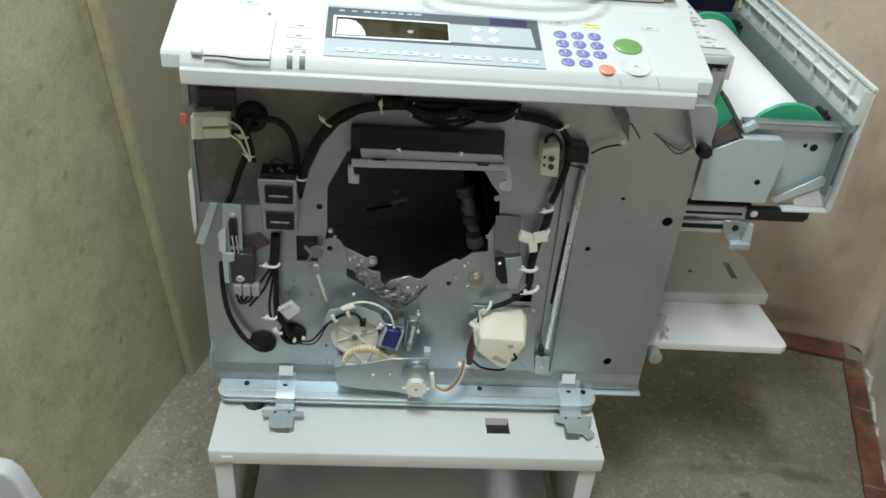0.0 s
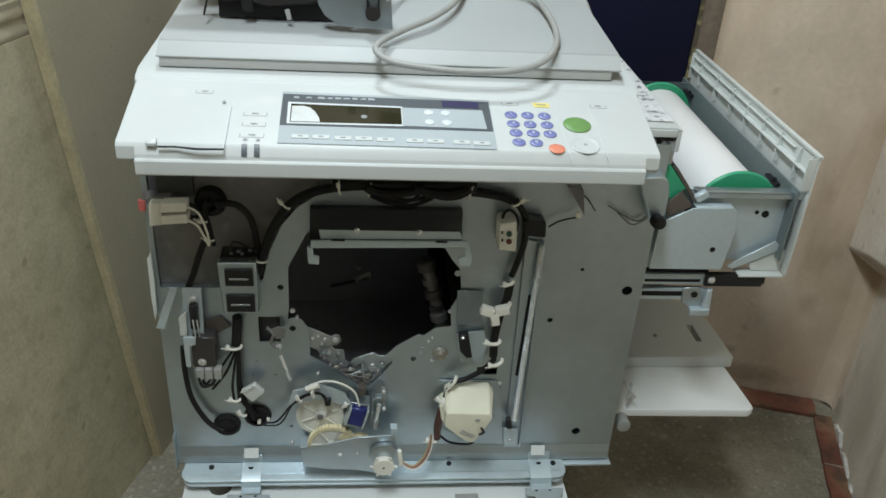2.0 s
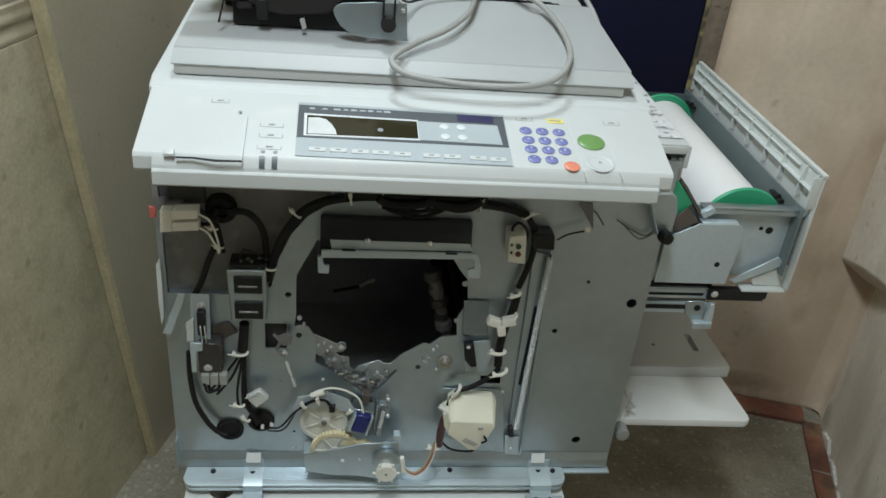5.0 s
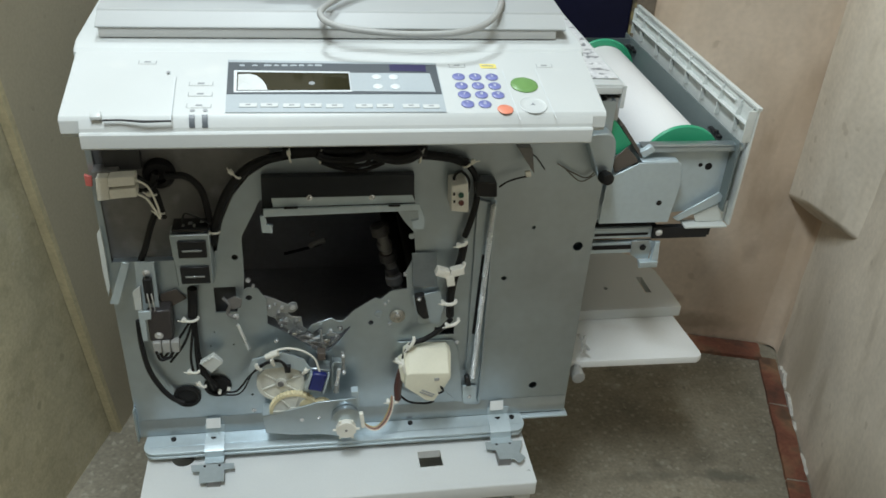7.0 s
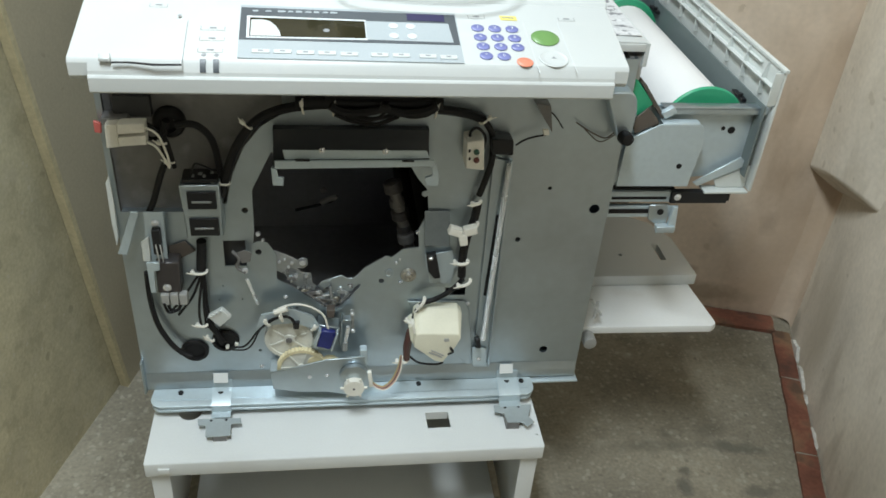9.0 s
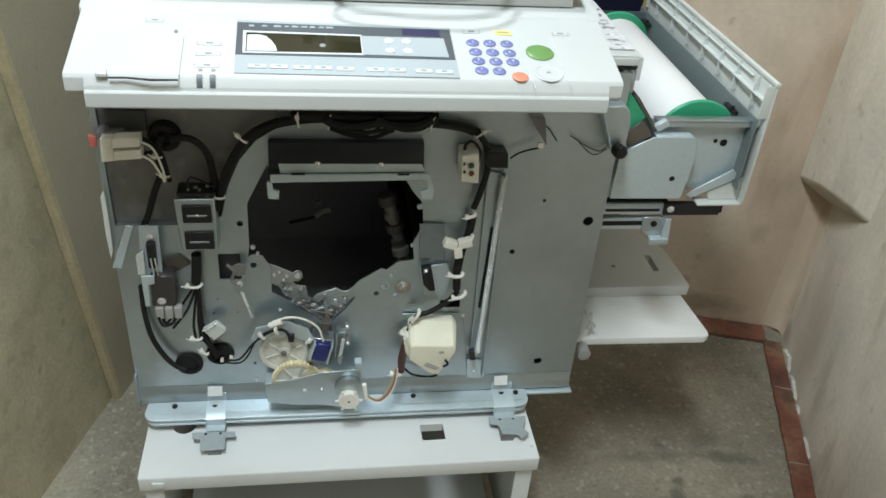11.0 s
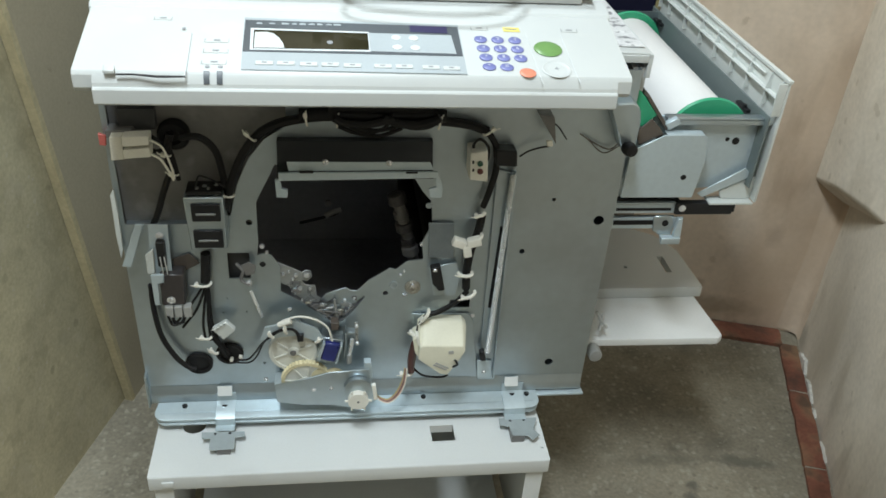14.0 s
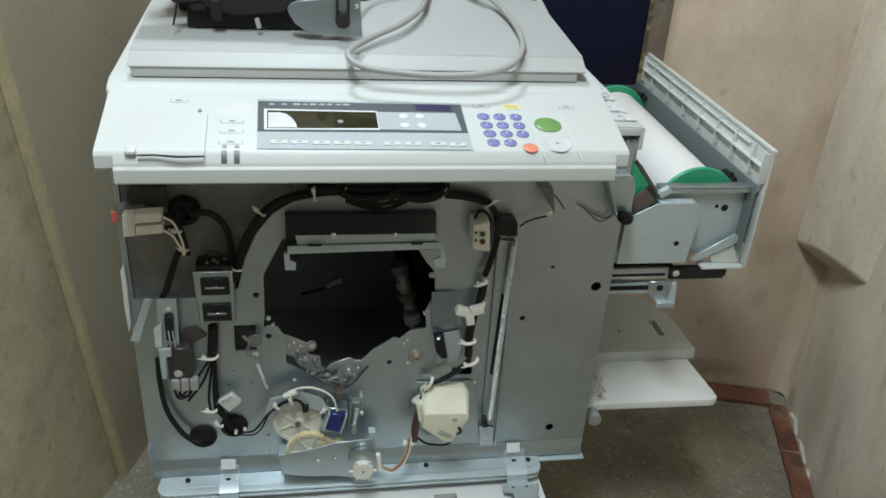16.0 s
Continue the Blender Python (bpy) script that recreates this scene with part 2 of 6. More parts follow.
PLASTER_GREY = material("grey_beige_plaster", (0.67, 0.60, 0.50), 0.8, 0.0, (80, 0.06), (3, 0.18), bump=0.006, bump_scale=7, tint=((0.46, 0.39, 0.29), 4, 0.46, 0.70, 0.7), tint2=((0.36, 0.29, 0.20), 13, 0.57, 0.75, 0.45), streak=0.3)
FIBRE = material("tan_fibreboard", (0.485, 0.435, 0.295), 0.7, 0.0, (140, 0.1), (9, 0.14), bump=0.0005, bump_scale=260, tint=((0.34, 0.295, 0.19), 30, 0.52, 0.66, 0.45), tint2=((0.55, 0.50, 0.38), 16, 0.56, 0.70, 0.35))
FIBRE_B = material("smooth_fibreboard", (0.415, 0.365, 0.265), 0.65, 0.0, (160, 0.05), (3, 0.08), bump=0.0003, bump_scale=260)
EDGE = material("raw_board_edge", (0.50, 0.43, 0.27), 0.75, 0.0, (120, 0.1), (20, 0.12))
UPPER = material("taupe_wall_paint", (0.36, 0.315, 0.255), 0.7, 0.0, (120, 0.05), (4, 0.1))
NAVY = material("navy_painted_board", (0.0055, 0.006, 0.024), 0.7, 0.0, (90, 0.1), (4, 0.2), spec=0.2)
OLD_FRAME = material("old_painted_frame", (0.19, 0.152, 0.115), 0.7, 0.0, (70, 0.15), (9, 0.25), tint=((0.07, 0.058, 0.045), 60, 0.62, 0.70, 0.7), tint2=((0.30, 0.25, 0.13), 14, 0.60, 0.68, 0.4))
OCHRE = material("flaking_ochre_paint", (0.235, 0.20, 0.095), 0.65, 0.0, (90, 0.12), (18, 0.25), bump=0.002, bump_scale=70, tint=((0.06, 0.048, 0.038), 38, 0.44, 0.52, 0.9))
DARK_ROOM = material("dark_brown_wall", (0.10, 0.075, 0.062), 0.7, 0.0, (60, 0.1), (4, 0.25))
TILE = material("red_tile", (0.21, 0.078, 0.048), 0.7, 0.0, (110, 0.15), (9, 0.4), bump=0.003, bump_scale=60, tint=((0.27, 0.175, 0.095), 9, 0.50, 0.66, 0.8), tint2=((0.06, 0.035, 0.028), 18, 0.50, 0.66, 0.7))
GROUT_DIM = material("dirty_grey_grout", (0.30, 0.27, 0.22), 0.9, 0.0, (120, 0.1), (30, 0.2))
GROUT = material("chipped_white_plaster", (0.60, 0.58, 0.53), 0.85, 0.0, (120, 0.1), (30, 0.2), bump=0.002, bump_scale=90)
# ceiling out of view, greyed to hold back bounced light
CEILING = material("dimmed_ceiling_white", (0.45, 0.44, 0.41), 0.85)


chips(FIBRE, 46, (0.24, 0.205, 0.135), 0.022, 0.45)
chips(FIBRE, 90, (0.56, 0.52, 0.42), 0.06, 0.4)
chips(FIBRE_B, 60, (0.27, 0.23, 0.16), 0.03, 0.4)
chips(PLASTER, 40, (0.38, 0.29, 0.20), 0.03, 0.4)
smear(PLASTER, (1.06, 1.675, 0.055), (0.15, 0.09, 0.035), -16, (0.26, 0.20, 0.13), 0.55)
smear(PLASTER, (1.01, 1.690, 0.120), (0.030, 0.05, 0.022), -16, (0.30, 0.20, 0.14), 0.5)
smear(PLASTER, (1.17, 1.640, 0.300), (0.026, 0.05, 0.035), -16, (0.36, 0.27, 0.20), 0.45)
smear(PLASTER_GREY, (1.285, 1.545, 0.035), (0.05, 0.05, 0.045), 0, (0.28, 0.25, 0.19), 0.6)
chips(PLASTER_GREY, 48, (0.40, 0.33, 0.24), 0.025, 0.4)


# ---- builders ----
ORDER = {"x": (1, 2, 0), "y": (0, 2, 1), "z": (0, 1, 2)}


def spot(axis, p, h):
    v = [0.0, 0.0, 0.0]
    i, j, k = ORDER[axis]
    v[i], v[j], v[k] = p[0], p[1], h
    return Vector(v)


def bevel(bm, size, segments=2, angle=0.6):
    if size:
        edges = [e for e in bm.edges if len(e.link_faces) == 2 and e.calc_face_angle(0) > angle]
        bmesh.ops.bevel(bm, geom=edges, offset=size, segments=segments, affect="EDGES", profile=0.6, clamp_overlap=True)
    return bm


def prism(poly, axis, a, b, soft=0.0, segments=2):
    bm = bmesh.new()
    lo = [bm.verts.new(spot(axis, p, a)) for p in poly]
    hi = [bm.verts.new(spot(axis, p, b)) for p in poly]
    bm.faces.new(lo)
    bm.faces.new(hi)
    for i in range(len(poly)):
        j = (i + 1) % len(poly)
        bm.faces.new((lo[i], lo[j], hi[j], hi[i]))
    bmesh.ops.recalc_face_normals(bm, faces=bm.faces[:])
    return bevel(bm, soft, segments)


def box(x0, x1, y0, y1, z0, z1, soft=0.0, segments=2):
    return prism([(x0, y0), (x1, y0), (x1, y1), (x0, y1)], "z", z0, z1, soft, segments)


def ring_of(c, r, n=20, start=0.0):
    return [(c[0] + r * math.cos(start + 6.28319 * i / n), c[1] + r * math.sin(start + 6.28319 * i / n)) for i in range(n)]


def sheet(outer, holes, axis, a, b):
    """A sheet of metal with holes cut through it."""
    bm = bmesh.new()
    edges = []
    for loop in [outer] + list(holes):
        vs = [bm.verts.new(spot(axis, p, a)) for p in loop]
        edges += [bm.edges.new((vs[i], vs[(i + 1) % len(vs)])) for i in range(len(vs))]
    bmesh.ops.triangle_fill(bm, edges=edges, use_beauty=True, use_dissolve=False)
    got = bmesh.ops.extrude_face_region(bm, geom=bm.faces[:])
    move = [0.0, 0.0, 0.0]
    move["xyz".index(axis)] = b - a
    bmesh.ops.translate(bm, verts=[v for v in got["geom"] if isinstance(v, bmesh.types.BMVert)], vec=move)
    bmesh.ops.recalc_face_normals(bm, faces=bm.faces[:])
    return bm


def tube(points, r, seg=8, close=False, smooth=6, r_end=None):
    """A round tube along a smooth line through points."""
    pts = [Vector(p) for p in points]
    line = []
    n = len(pts)
    if smooth > 1 and n > 2:
        for i in range(n if close else n - 1):
            p1, p2 = pts[i], pts[(i + 1) % n]
            p0 = pts[i - 1] if (i or close) else p1 * 2 - p2
            p3 = pts[(i + 2) % n] if (i + 2 < n or close) else p2 * 2 - p1
            for k in range(smooth):
                t = k / smooth
                line.append(0.5 * ((2 * p1) + (p2 - p0) * t + (2 * p0 - 5 * p1 + 4 * p2 - p3) * t * t + (3 * p1 - p0 - 3 * p2 + p3) * t ** 3))
        if not close:
            line.append(pts[-1])
    else:
        line = pts
    bm = bmesh.new()
    rings = []
    m = len(line)
    side = None
    for i, p in enumerate(line):
        d = (line[(i + 1) % m] if (i + 1 < m or close) else p) - (line[i - 1] if (i or close) else p)
        d.normalize()
        if side is None:
            side = d.cross(Vector((0.13, 0.31, 0.94)))
            if side.length < 0.1:
                side = d.cross(Vector((1, 0, 0)))
        side = (side - d * side.dot(d)).normalized()
        up = d.cross(side)
        rr = r if r_end is None else r + (r_end - r) * i / max(1, m - 1)
        rings.append([bm.verts.new(p + (side * math.cos(6.28319 * k / seg) + up * math.sin(6.28319 * k / seg)) * rr) for k in range(seg)])
    for i in range(m if close else m - 1):
        a, b = rings[i], rings[(i + 1) % m]
        for k in range(seg):
            bm.faces.new((a[k], a[(k + 1) % seg], b[(k + 1) % seg], b[k]))
    if not close:
        bm.faces.new(rings[0])
        bm.faces.new(rings[-1])
    bmesh.ops.recalc_face_normals(bm, faces=bm.faces[:])
    return bm


def cyl(p0, p1, r, seg=24, soft=0.0):
    bm = tube([p0, p1], r, seg, smooth=1)
    return bevel(bm, soft, 2, 1.0)


def lathe(profile, p0, axis_dir, seg=28):
    """A turned shape: profile of (radius, distance along the axis)."""
    q = Vector(axis_dir).to_track_quat("Z", "Y").to_matrix()
    bm = bmesh.new()
    rings = [[bm.verts.new(Vector(p0) + q @ Vector((max(r, 0.0002) * math.cos(6.28319 * k / seg), max(r, 0.0002) * math.sin(6.28319 * k / seg), h))) for k in range(seg)] for r, h in profile]
    for a, b in zip(rings, rings[1:]):
        for k in range(seg):
            bm.faces.new((a[k], a[(k + 1) % seg], b[(k + 1) % seg], b[k]))
    bm.faces.new(rings[0])
    bm.faces.new(rings[-1])
    bmesh.ops.recalc_face_normals(bm, faces=bm.faces[:])
    return bm


def join(*bms):
    out = bmesh.new()
    for b in bms:
        me = bpy.data.meshes.new("join")
        b.to_mesh(me)
        b.free()
        out.from_mesh(me)
        bpy.data.meshes.remove(me)
    return out


def turned(bm, m):
    bmesh.ops.transform(bm, matrix=m, verts=bm.verts[:])
    return bm


def finish(name, bm, mat, angle=40, flat_over=0.006):
    me = bpy.data.meshes.new(name)
    for f in bm.faces:
        f.smooth = f.calc_area() < flat_over
    bm.to_mesh(me)
    bm.free()
    me.set_sharp_from_angle(angle=radians(angle))
    me.materials.append(mat)
    return me


def thing(name, label, category, base=(0, 0, 0), group="", kind=""):
    ob = new(name)
    ob.location = base
    ob.empty_display_size = 0.05
    return tagged(ob, label, category, group, kind)


def solid(name, bm, mat, label, category="", group="", kind="", angle=40):
    return tagged(new(name, finish(name, bm, mat, angle, 9.0)), label, category, group, kind)


def part(name, bm, mat, parent, label="", at=None, angle=40):
    me = bm if isinstance(bm, bpy.types.Mesh) else finish(name, bm, mat, angle)
    ob = new(name, me)
    ob.parent = parent
    if parent.type == "EMPTY":
        ob.matrix_parent_inverse = Matrix.Translation(parent.location).inverted()
    if at is not None:
        ob.matrix_basis = at
    return tagged(ob, label)


# ---- the room: turned against the machine ----
ROOM = Matrix.Translation((1.303, 1.602, 0)) @ pose(0, 0, 0, 0, 0, -16.5)


def room(bm):
    return turned(bm, ROOM)


def right(bm):
    """The right-hand wall stands slightly out of square."""
    return turned(bm, ROOM @ pose(0, 0, 0, 0, 0, -1.9))


def bumpy(bm, cut, amount, scale):
    """Uneven hand-laid plaster."""
    bmesh.ops.subdivide_edges(bm, edges=bm.edges[:], cuts=cut, use_grid_fill=True)
    bm.normal_update()
    for v in bm.verts:
        v.co += v.normal * noise.noise(v.co * scale) * amount
    return bm


solid("floor", room(box(-4.2, 1.2, -4.2, 2.6, -0.1, 0.0)), CONCRETE, "worn grey mosaic concrete floor with pale chips", "floor", kind="structure")
solid("ceiling", room(box(-4.2, 1.2, -4.2, 2.6, 2.7, 2.8)), CEILING, "unseen ceiling, greyed to cut bounced light", "ceiling", kind="structure")
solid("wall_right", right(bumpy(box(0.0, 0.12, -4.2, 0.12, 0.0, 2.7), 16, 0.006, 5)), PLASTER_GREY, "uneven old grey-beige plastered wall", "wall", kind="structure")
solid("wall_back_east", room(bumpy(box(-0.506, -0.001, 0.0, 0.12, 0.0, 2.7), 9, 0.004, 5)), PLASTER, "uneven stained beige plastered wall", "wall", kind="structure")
solid("wall_back_west", room(box(-2.2, -1.30, 0.0, 0.12, 0.0, 2.7)), UPPER, "plain taupe painted wall beside the dark doorway", "wall", kind="structure")
solid("wall_back_lintel", room(box(-1.30, -0.507, 0.0, 0.12, 2.2, 2.7)), UPPER, "plain taupe painted wall over the doorway", "wall", kind="structure")
# end wall out of view, added dark so little light bounces forward
solid("wall_front", room(box(-4.2, 1.2, -4.3, -4.2, 0.0, 2.7)), DARK_ROOM, "unseen end wall, dark brown to cut fill light", "wall", kind="structure")
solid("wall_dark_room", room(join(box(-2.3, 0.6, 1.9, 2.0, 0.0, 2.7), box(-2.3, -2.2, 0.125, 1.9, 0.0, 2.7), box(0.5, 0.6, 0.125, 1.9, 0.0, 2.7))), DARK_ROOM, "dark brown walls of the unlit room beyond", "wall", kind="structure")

# ---- left wall, board and moulding ----
solid("wall_left", room(box(-1.80, -1.655, -4.2, 0.0, 0.0, 1.045)), FIBRE, "tan fibreboard wall panelling, speckled and worn", "wall", kind="structure")
solid("wall_left_upper", room(box(-1.80, -1.662, -4.2, 0.0, 1.045, 2.7)), UPPER, "plain taupe painted upper wall", "wall", kind="structure")
trim = [(-1.66, 1.045), (-1.6565, 1.046), (-1.6554, 1.05), (-1.6554, 1.058), (-1.6572, 1.061), (-1.6567, 1.074), (-1.655, 1.077), (-1.655, 1.087), (-1.6572, 1.091), (-1.6565, 1.095), (-1.6565, 1.102), (-1.66, 1.105)]
solid("trim", room(prism(trim, "y", -4.2, -0.62)), FIBRE_B, "narrow profiled tan wall moulding", "moulding", kind="structure")
board = thing("fibreboard_sheet", "tall tan fibreboard sheet standing against the wall", "board", (-0.4, 1.6, 0))
outline = [(-0.660, 0.0), (-0.29, 0.0), (-0.29, 2.3), (-0.997, 2.3)]
part("face_sheet", room(prism(outline, "x", -1.652, -1.634)), FIBRE_B, board)
part("raw_edge", room(prism([(-0.673, 0.0), (-0.6605, 0.0), (-0.9975, 2.3), (-1.010, 2.3)], "x", -1.652, -1.633)), EDGE, board, "pale raw edge of the sheet")

# ---- boxed corner, floor border, doorway ----
lower = [(-0.092, 0.004), (-0.082, -0.188), (-0.004, -0.302), (0.006, 0.004)]
upper = [(-0.092, 0.004), (-0.080, -0.185), (-0.004, -0.312), (0.006, 0.004)]
bm = bmesh.new()
ra = [bm.verts.new((p[0], p[1], z)) for p, z in zip(lower, (0.477, 0.543, 0.528, 0.415))]
rb = [bm.verts.new((p[0], p[1], 1.35)) for p in upper]
bm.faces.new(ra), bm.faces.new(rb)
for i in range(4):
    bm.faces.new((ra[i], ra[(i + 1) % 4], rb[(i + 1) % 4], rb[i]))
bmesh.ops.recalc_face_normals(bm, faces=bm.faces[:])
ridge = [e for e in bm.edges if all(abs(v.co.x + 0.081) < 0.002 for v in e.verts)]
bmesh.ops.bevel(bm, geom=ridge, offset=0.07, segments=6, affect="EDGES", profile=0.5)
bevel(bm, 0.016, 3)
bumpy(bm, 4, 0.006, 9)
for k in range(6):
    bmesh.ops.smooth_vert(bm, verts=bm.verts[:], factor=0.5, use_axis_x=True, use_axis_y=True, use_axis_z=True)
solid("corner_boxing", room(bm), PLASTER_GREY, "plastered boxing that fills the wall corner above the floor", "wall", kind="structure")

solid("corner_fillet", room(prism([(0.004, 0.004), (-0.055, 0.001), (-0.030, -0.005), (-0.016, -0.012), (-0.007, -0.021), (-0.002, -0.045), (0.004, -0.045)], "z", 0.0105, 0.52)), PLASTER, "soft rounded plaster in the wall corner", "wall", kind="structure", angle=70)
def ragged(bm):
    """Worn, uneven tile edges."""
    bmesh.ops.subdivide_edges(bm, edges=[e for e in bm.edges if e.calc_length() > 0.05], cuts=7, use_grid_fill=True)
    for v in bm.verts:
        v.co += noise.noise_vector(v.co * 34) * 0.0032
    return bm


border = thing("floor_border", "worn red tile border along the foot of the walls", "border", (1.2, 1.3, 0), kind="structure")
for k in range(13):
    a = -0.004 - k * 0.262
    bm = box(-0.055, -0.006, a - 0.258, a - (0.064 if k == 0 else 0.0), -0.02, 0.008 + 0.0015 * (k % 2), 0.003)
    part("tile", right(ragged(bm)), TILE, border)
    part("joint", right(box(-0.053, -0.008, a - 0.2625, a - 0.2575, -0.01, 0.0075)), GROUT_DIM, border)
for k in range(2):
    a = -0.048 - k * 0.262
    part("tile", room(ragged(box(a - 0.258, a, -0.076, -0.006, -0.02, 0.011, 0.004))), TILE, border)
for v0, v1, hi in ((-0.10, -0.19, 0.034), (-0.205, -0.30, 0.024), (-0.315, -0.35, 0.014), (-0.43, -0.50, 0.010)):
    n = 9
    top = []
    for k in range(n + 1):
        v = v0 + (v1 - v0) * k / n
        top.append((v, 0.004 + hi * math.sin(3.1416 * (k + 0.3) / (n + 0.6)) ** 0.7 * (0.65 + 0.6 * noise.noise(Vector((v * 60, 3.1, 0))))))
    solid("chipped_plaster", right(prism([(v0, 0.0)] + top + [(v1, 0.0)], "x", -0.0075, 0.004)), GROUT, "chipped white plaster along the wall foot", "plaster", kind="structure")
door = thing("door_1", "dark navy painted door standing at the dark opening", "door", (0.6, 1.8, 0), kind="structure")
part("leaf", room(box(-0.835, -0.562, -0.01, 0.03, 0.02, 2.15, 0.004)), NAVY, door)
jamb = part("jamb", room(box(-0.559, -0.5065, -0.012, 0.12, 0.0, 2.2, 0.006)), OLD_FRAME, door, "old brown wooden door jamb")
part("paint_edge", room(ragged(box(-0.5605, -0.5510, -0.0145, -0.0095, 0.0, 2.2))), OCHRE, jamb, "flaking ochre paint along the edge")

# ---- stand ----
stand = thing("machine_stand", "low white painted sheet-metal stand under the duplicator", "stand", (0.05, 1.2, 0))
X0, X1, Y0, Y1, ZT = -0.281, 0.381, 0.862, 1.50, 0.357
hole = [(0.1835, 0.9506), (0.2240, 0.9511), (0.2253, 0.9145), (0.1847, 0.9141)]
part("top", sheet([(X0, Y0), (X1, Y0), (X1, Y1), (X0, Y1)], [hole, ring_of((0.3728, 0.8877), 0.003, 10), ring_of((-0.2205, 0.9749), 0.02, 16)], "z", ZT - 0.002, ZT), WHITE_STAND, stand)
part("hole_lip", box(0.1842, 0.2246, 0.9512, 0.9530, 0.340, 0.3548), WHITE_STAND, stand)
part("front_rail", box(X0, X1, Y0 - 0.002, Y0 + 0.018, ZT - 0.03, ZT - 0.0005, 0.003), WHITE_STAND, stand)
part("side_rail", box(X0, X0 + 0.018, Y0 + 0.019, Y1, ZT - 0.03, ZT - 0.003, 0.002), WHITE_STAND, stand)
part("side_rail", box(X1 - 0.018, X1, Y0 + 0.019, Y1, ZT - 0.03, ZT - 0.003, 0.002), WHITE_STAND, stand)
for x in (X0 + 0.006, X1 - 0.036):
    for y in (Y0 + 0.006, Y1 - 0.04):
        leg = part("leg", join(box(x, x + 0.03, y, y + 0.003, 0.012, ZT - 0.031, 0.001), box(x if x < 0 else x + 0.027, x + 0.003 if x < 0 else x + 0.03, y + 0.0035, y + 0.03, 0.012, ZT - 0.031, 0.001)), WHITE_STAND, stand)
        part("foot", cyl((x + 0.015, y + 0.015, 0), (x + 0.015, y + 0.015, 0.012), 0.014, 16), BLACK, leg, "black rubber foot")
part("side_panel", box(X0 + 0.0095, X0 + 0.0125, Y0 + 0.0095, Y1 - 0.0435, 0.03, ZT - 0.031), WHITE_STAND, stand)
part("side_panel", box(X1 - 0.0125, X1 - 0.0095, Y0 + 0.0095, Y1 - 0.0435, 0.03, ZT - 0.031), WHITE_STAND, stand)
part("back_panel", box(X0 + 0.006, X1 - 0.006, Y1 - 0.006, Y1 - 0.003, 0.03, ZT - 0.031), WHITE_STAND, stand)
part("lower_shelf", box(X0 + 0.04, X1 - 0.04, Y0 + 0.03, Y1 - 0.008, 0.07, 0.085, 0.002), WHITE_STAND, stand)
part("lock_tab", box(-0.2594, -0.2402, Y0 - 0.006, Y0 - 0.0025, 0.336, 0.348, 0.002), WHITE_STAND, stand)

# ---- duplicator: body ----
machine = thing("duplicator", "stripped white stencil duplicator with its front covers off", "duplicator", (0.08, 1.25, 0.357))
L, R, BOT, TOP, BACK = -0.294, 0.462, 0.392, 1.0, 1.58
opening = [(-0.0632, 0.8480), (-0.0938, 0.7850), (-0.0945, 0.7133), (-0.0973, 0.6900), (-0.0902, 0.6935), (-0.0761, 0.6910), (-0.0636, 0.6679), (-0.0642, 0.6201), (-0.0393, 0.6029), (-0.0158, 0.5831), (0.0081, 0.5641), (0.0198, 0.5538), (0.0328, 0.5580), (0.0498, 0.5778), (0.0689, 0.6043), (0.0647, 0.6271), (0.0741, 0.6388), (0.1091, 0.6627), (0.1184, 0.6598), (0.1353, 0.6750), (0.1614, 0.6784), (0.1581, 0.7117), (0.1725, 0.7440), (0.1690, 0.7846), (0.1540, 0.8037), (0.1416, 0.8245)]


def quad(a, b):
    return [(a[0], a[1]), (b[0], a[1]), (b[0], b[1]), (a[0], b[1])]


HOLES = [((0.3604, 0.7871), 0.003), ((0.3207, 0.6913), 0.0045), ((0.4385, 0.7486), 0.0085), ((0.3961, 0.4545), 0.0075), ((-0.1062, 0.7498), 0.005), ((0.1027, 0.6128), 0.0045), ((-0.0903, 0.6731), 0.005),
         ((0.1654, 0.7774), 0.005), ((-0.0340, 0.5611), 0.002), ((-0.1572, 0.5803), 0.0016), ((-0.1204, 0.5808), 0.0016), ((-0.0983, 0.4709), 0.0022), ((-0.1491, 0.6083), 0.0014)]
recess = [(L + 0.008, 0.748), (-0.150, 0.748), (-0.1316, 0.7646), (-0.1196, 0.8140), (-0.1008, 0.8571), (-0.0761, 0.8884), (-0.0440, 0.9097), (-0.045, 0.965), (L + 0.008, 0.965)]
cuts = [opening, recess] + [ring_of(c, r, 14) for c, r in HOLES]
cuts += [ring_of((-0.2046, 0.4767), 0.021, 20), ring_of((-0.1533, 0.4963), 0.0205, 20), quad((-0.1430, 0.6952), (-0.1094, 0.6471)), quad((0.2092, 0.5966), (0.2435, 0.5803)), quad((0.2788, 0.7429), (0.2865, 0.7338))]
part("front_plate", sheet([(L, BOT), (R, BOT), (R, TOP), (L, TOP)], cuts, "y", 1.0, 1.0025), STEEL, machine, "galvanised steel front frame plate with a large octagonal opening")
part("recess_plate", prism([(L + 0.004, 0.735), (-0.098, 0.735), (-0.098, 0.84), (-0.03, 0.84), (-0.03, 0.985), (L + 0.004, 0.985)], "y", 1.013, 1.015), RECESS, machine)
part("recess_box", box(-0.272, -0.222, 0.998, 1.0125, 0.903, 0.934, 0.002), SHADE_BLACK, machine)
part("recess_floor", box(L + 0.009, -0.150, 1.003, 1.0125, 0.7455, 0.7475), STEEL, machine)
part("left_side", join(box(L, L + 0.003, 1.0035, BACK, BOT, TOP), box(L, L + 0.003, 0.985, 0.9995, BOT, 0.46)), STEEL, machine)
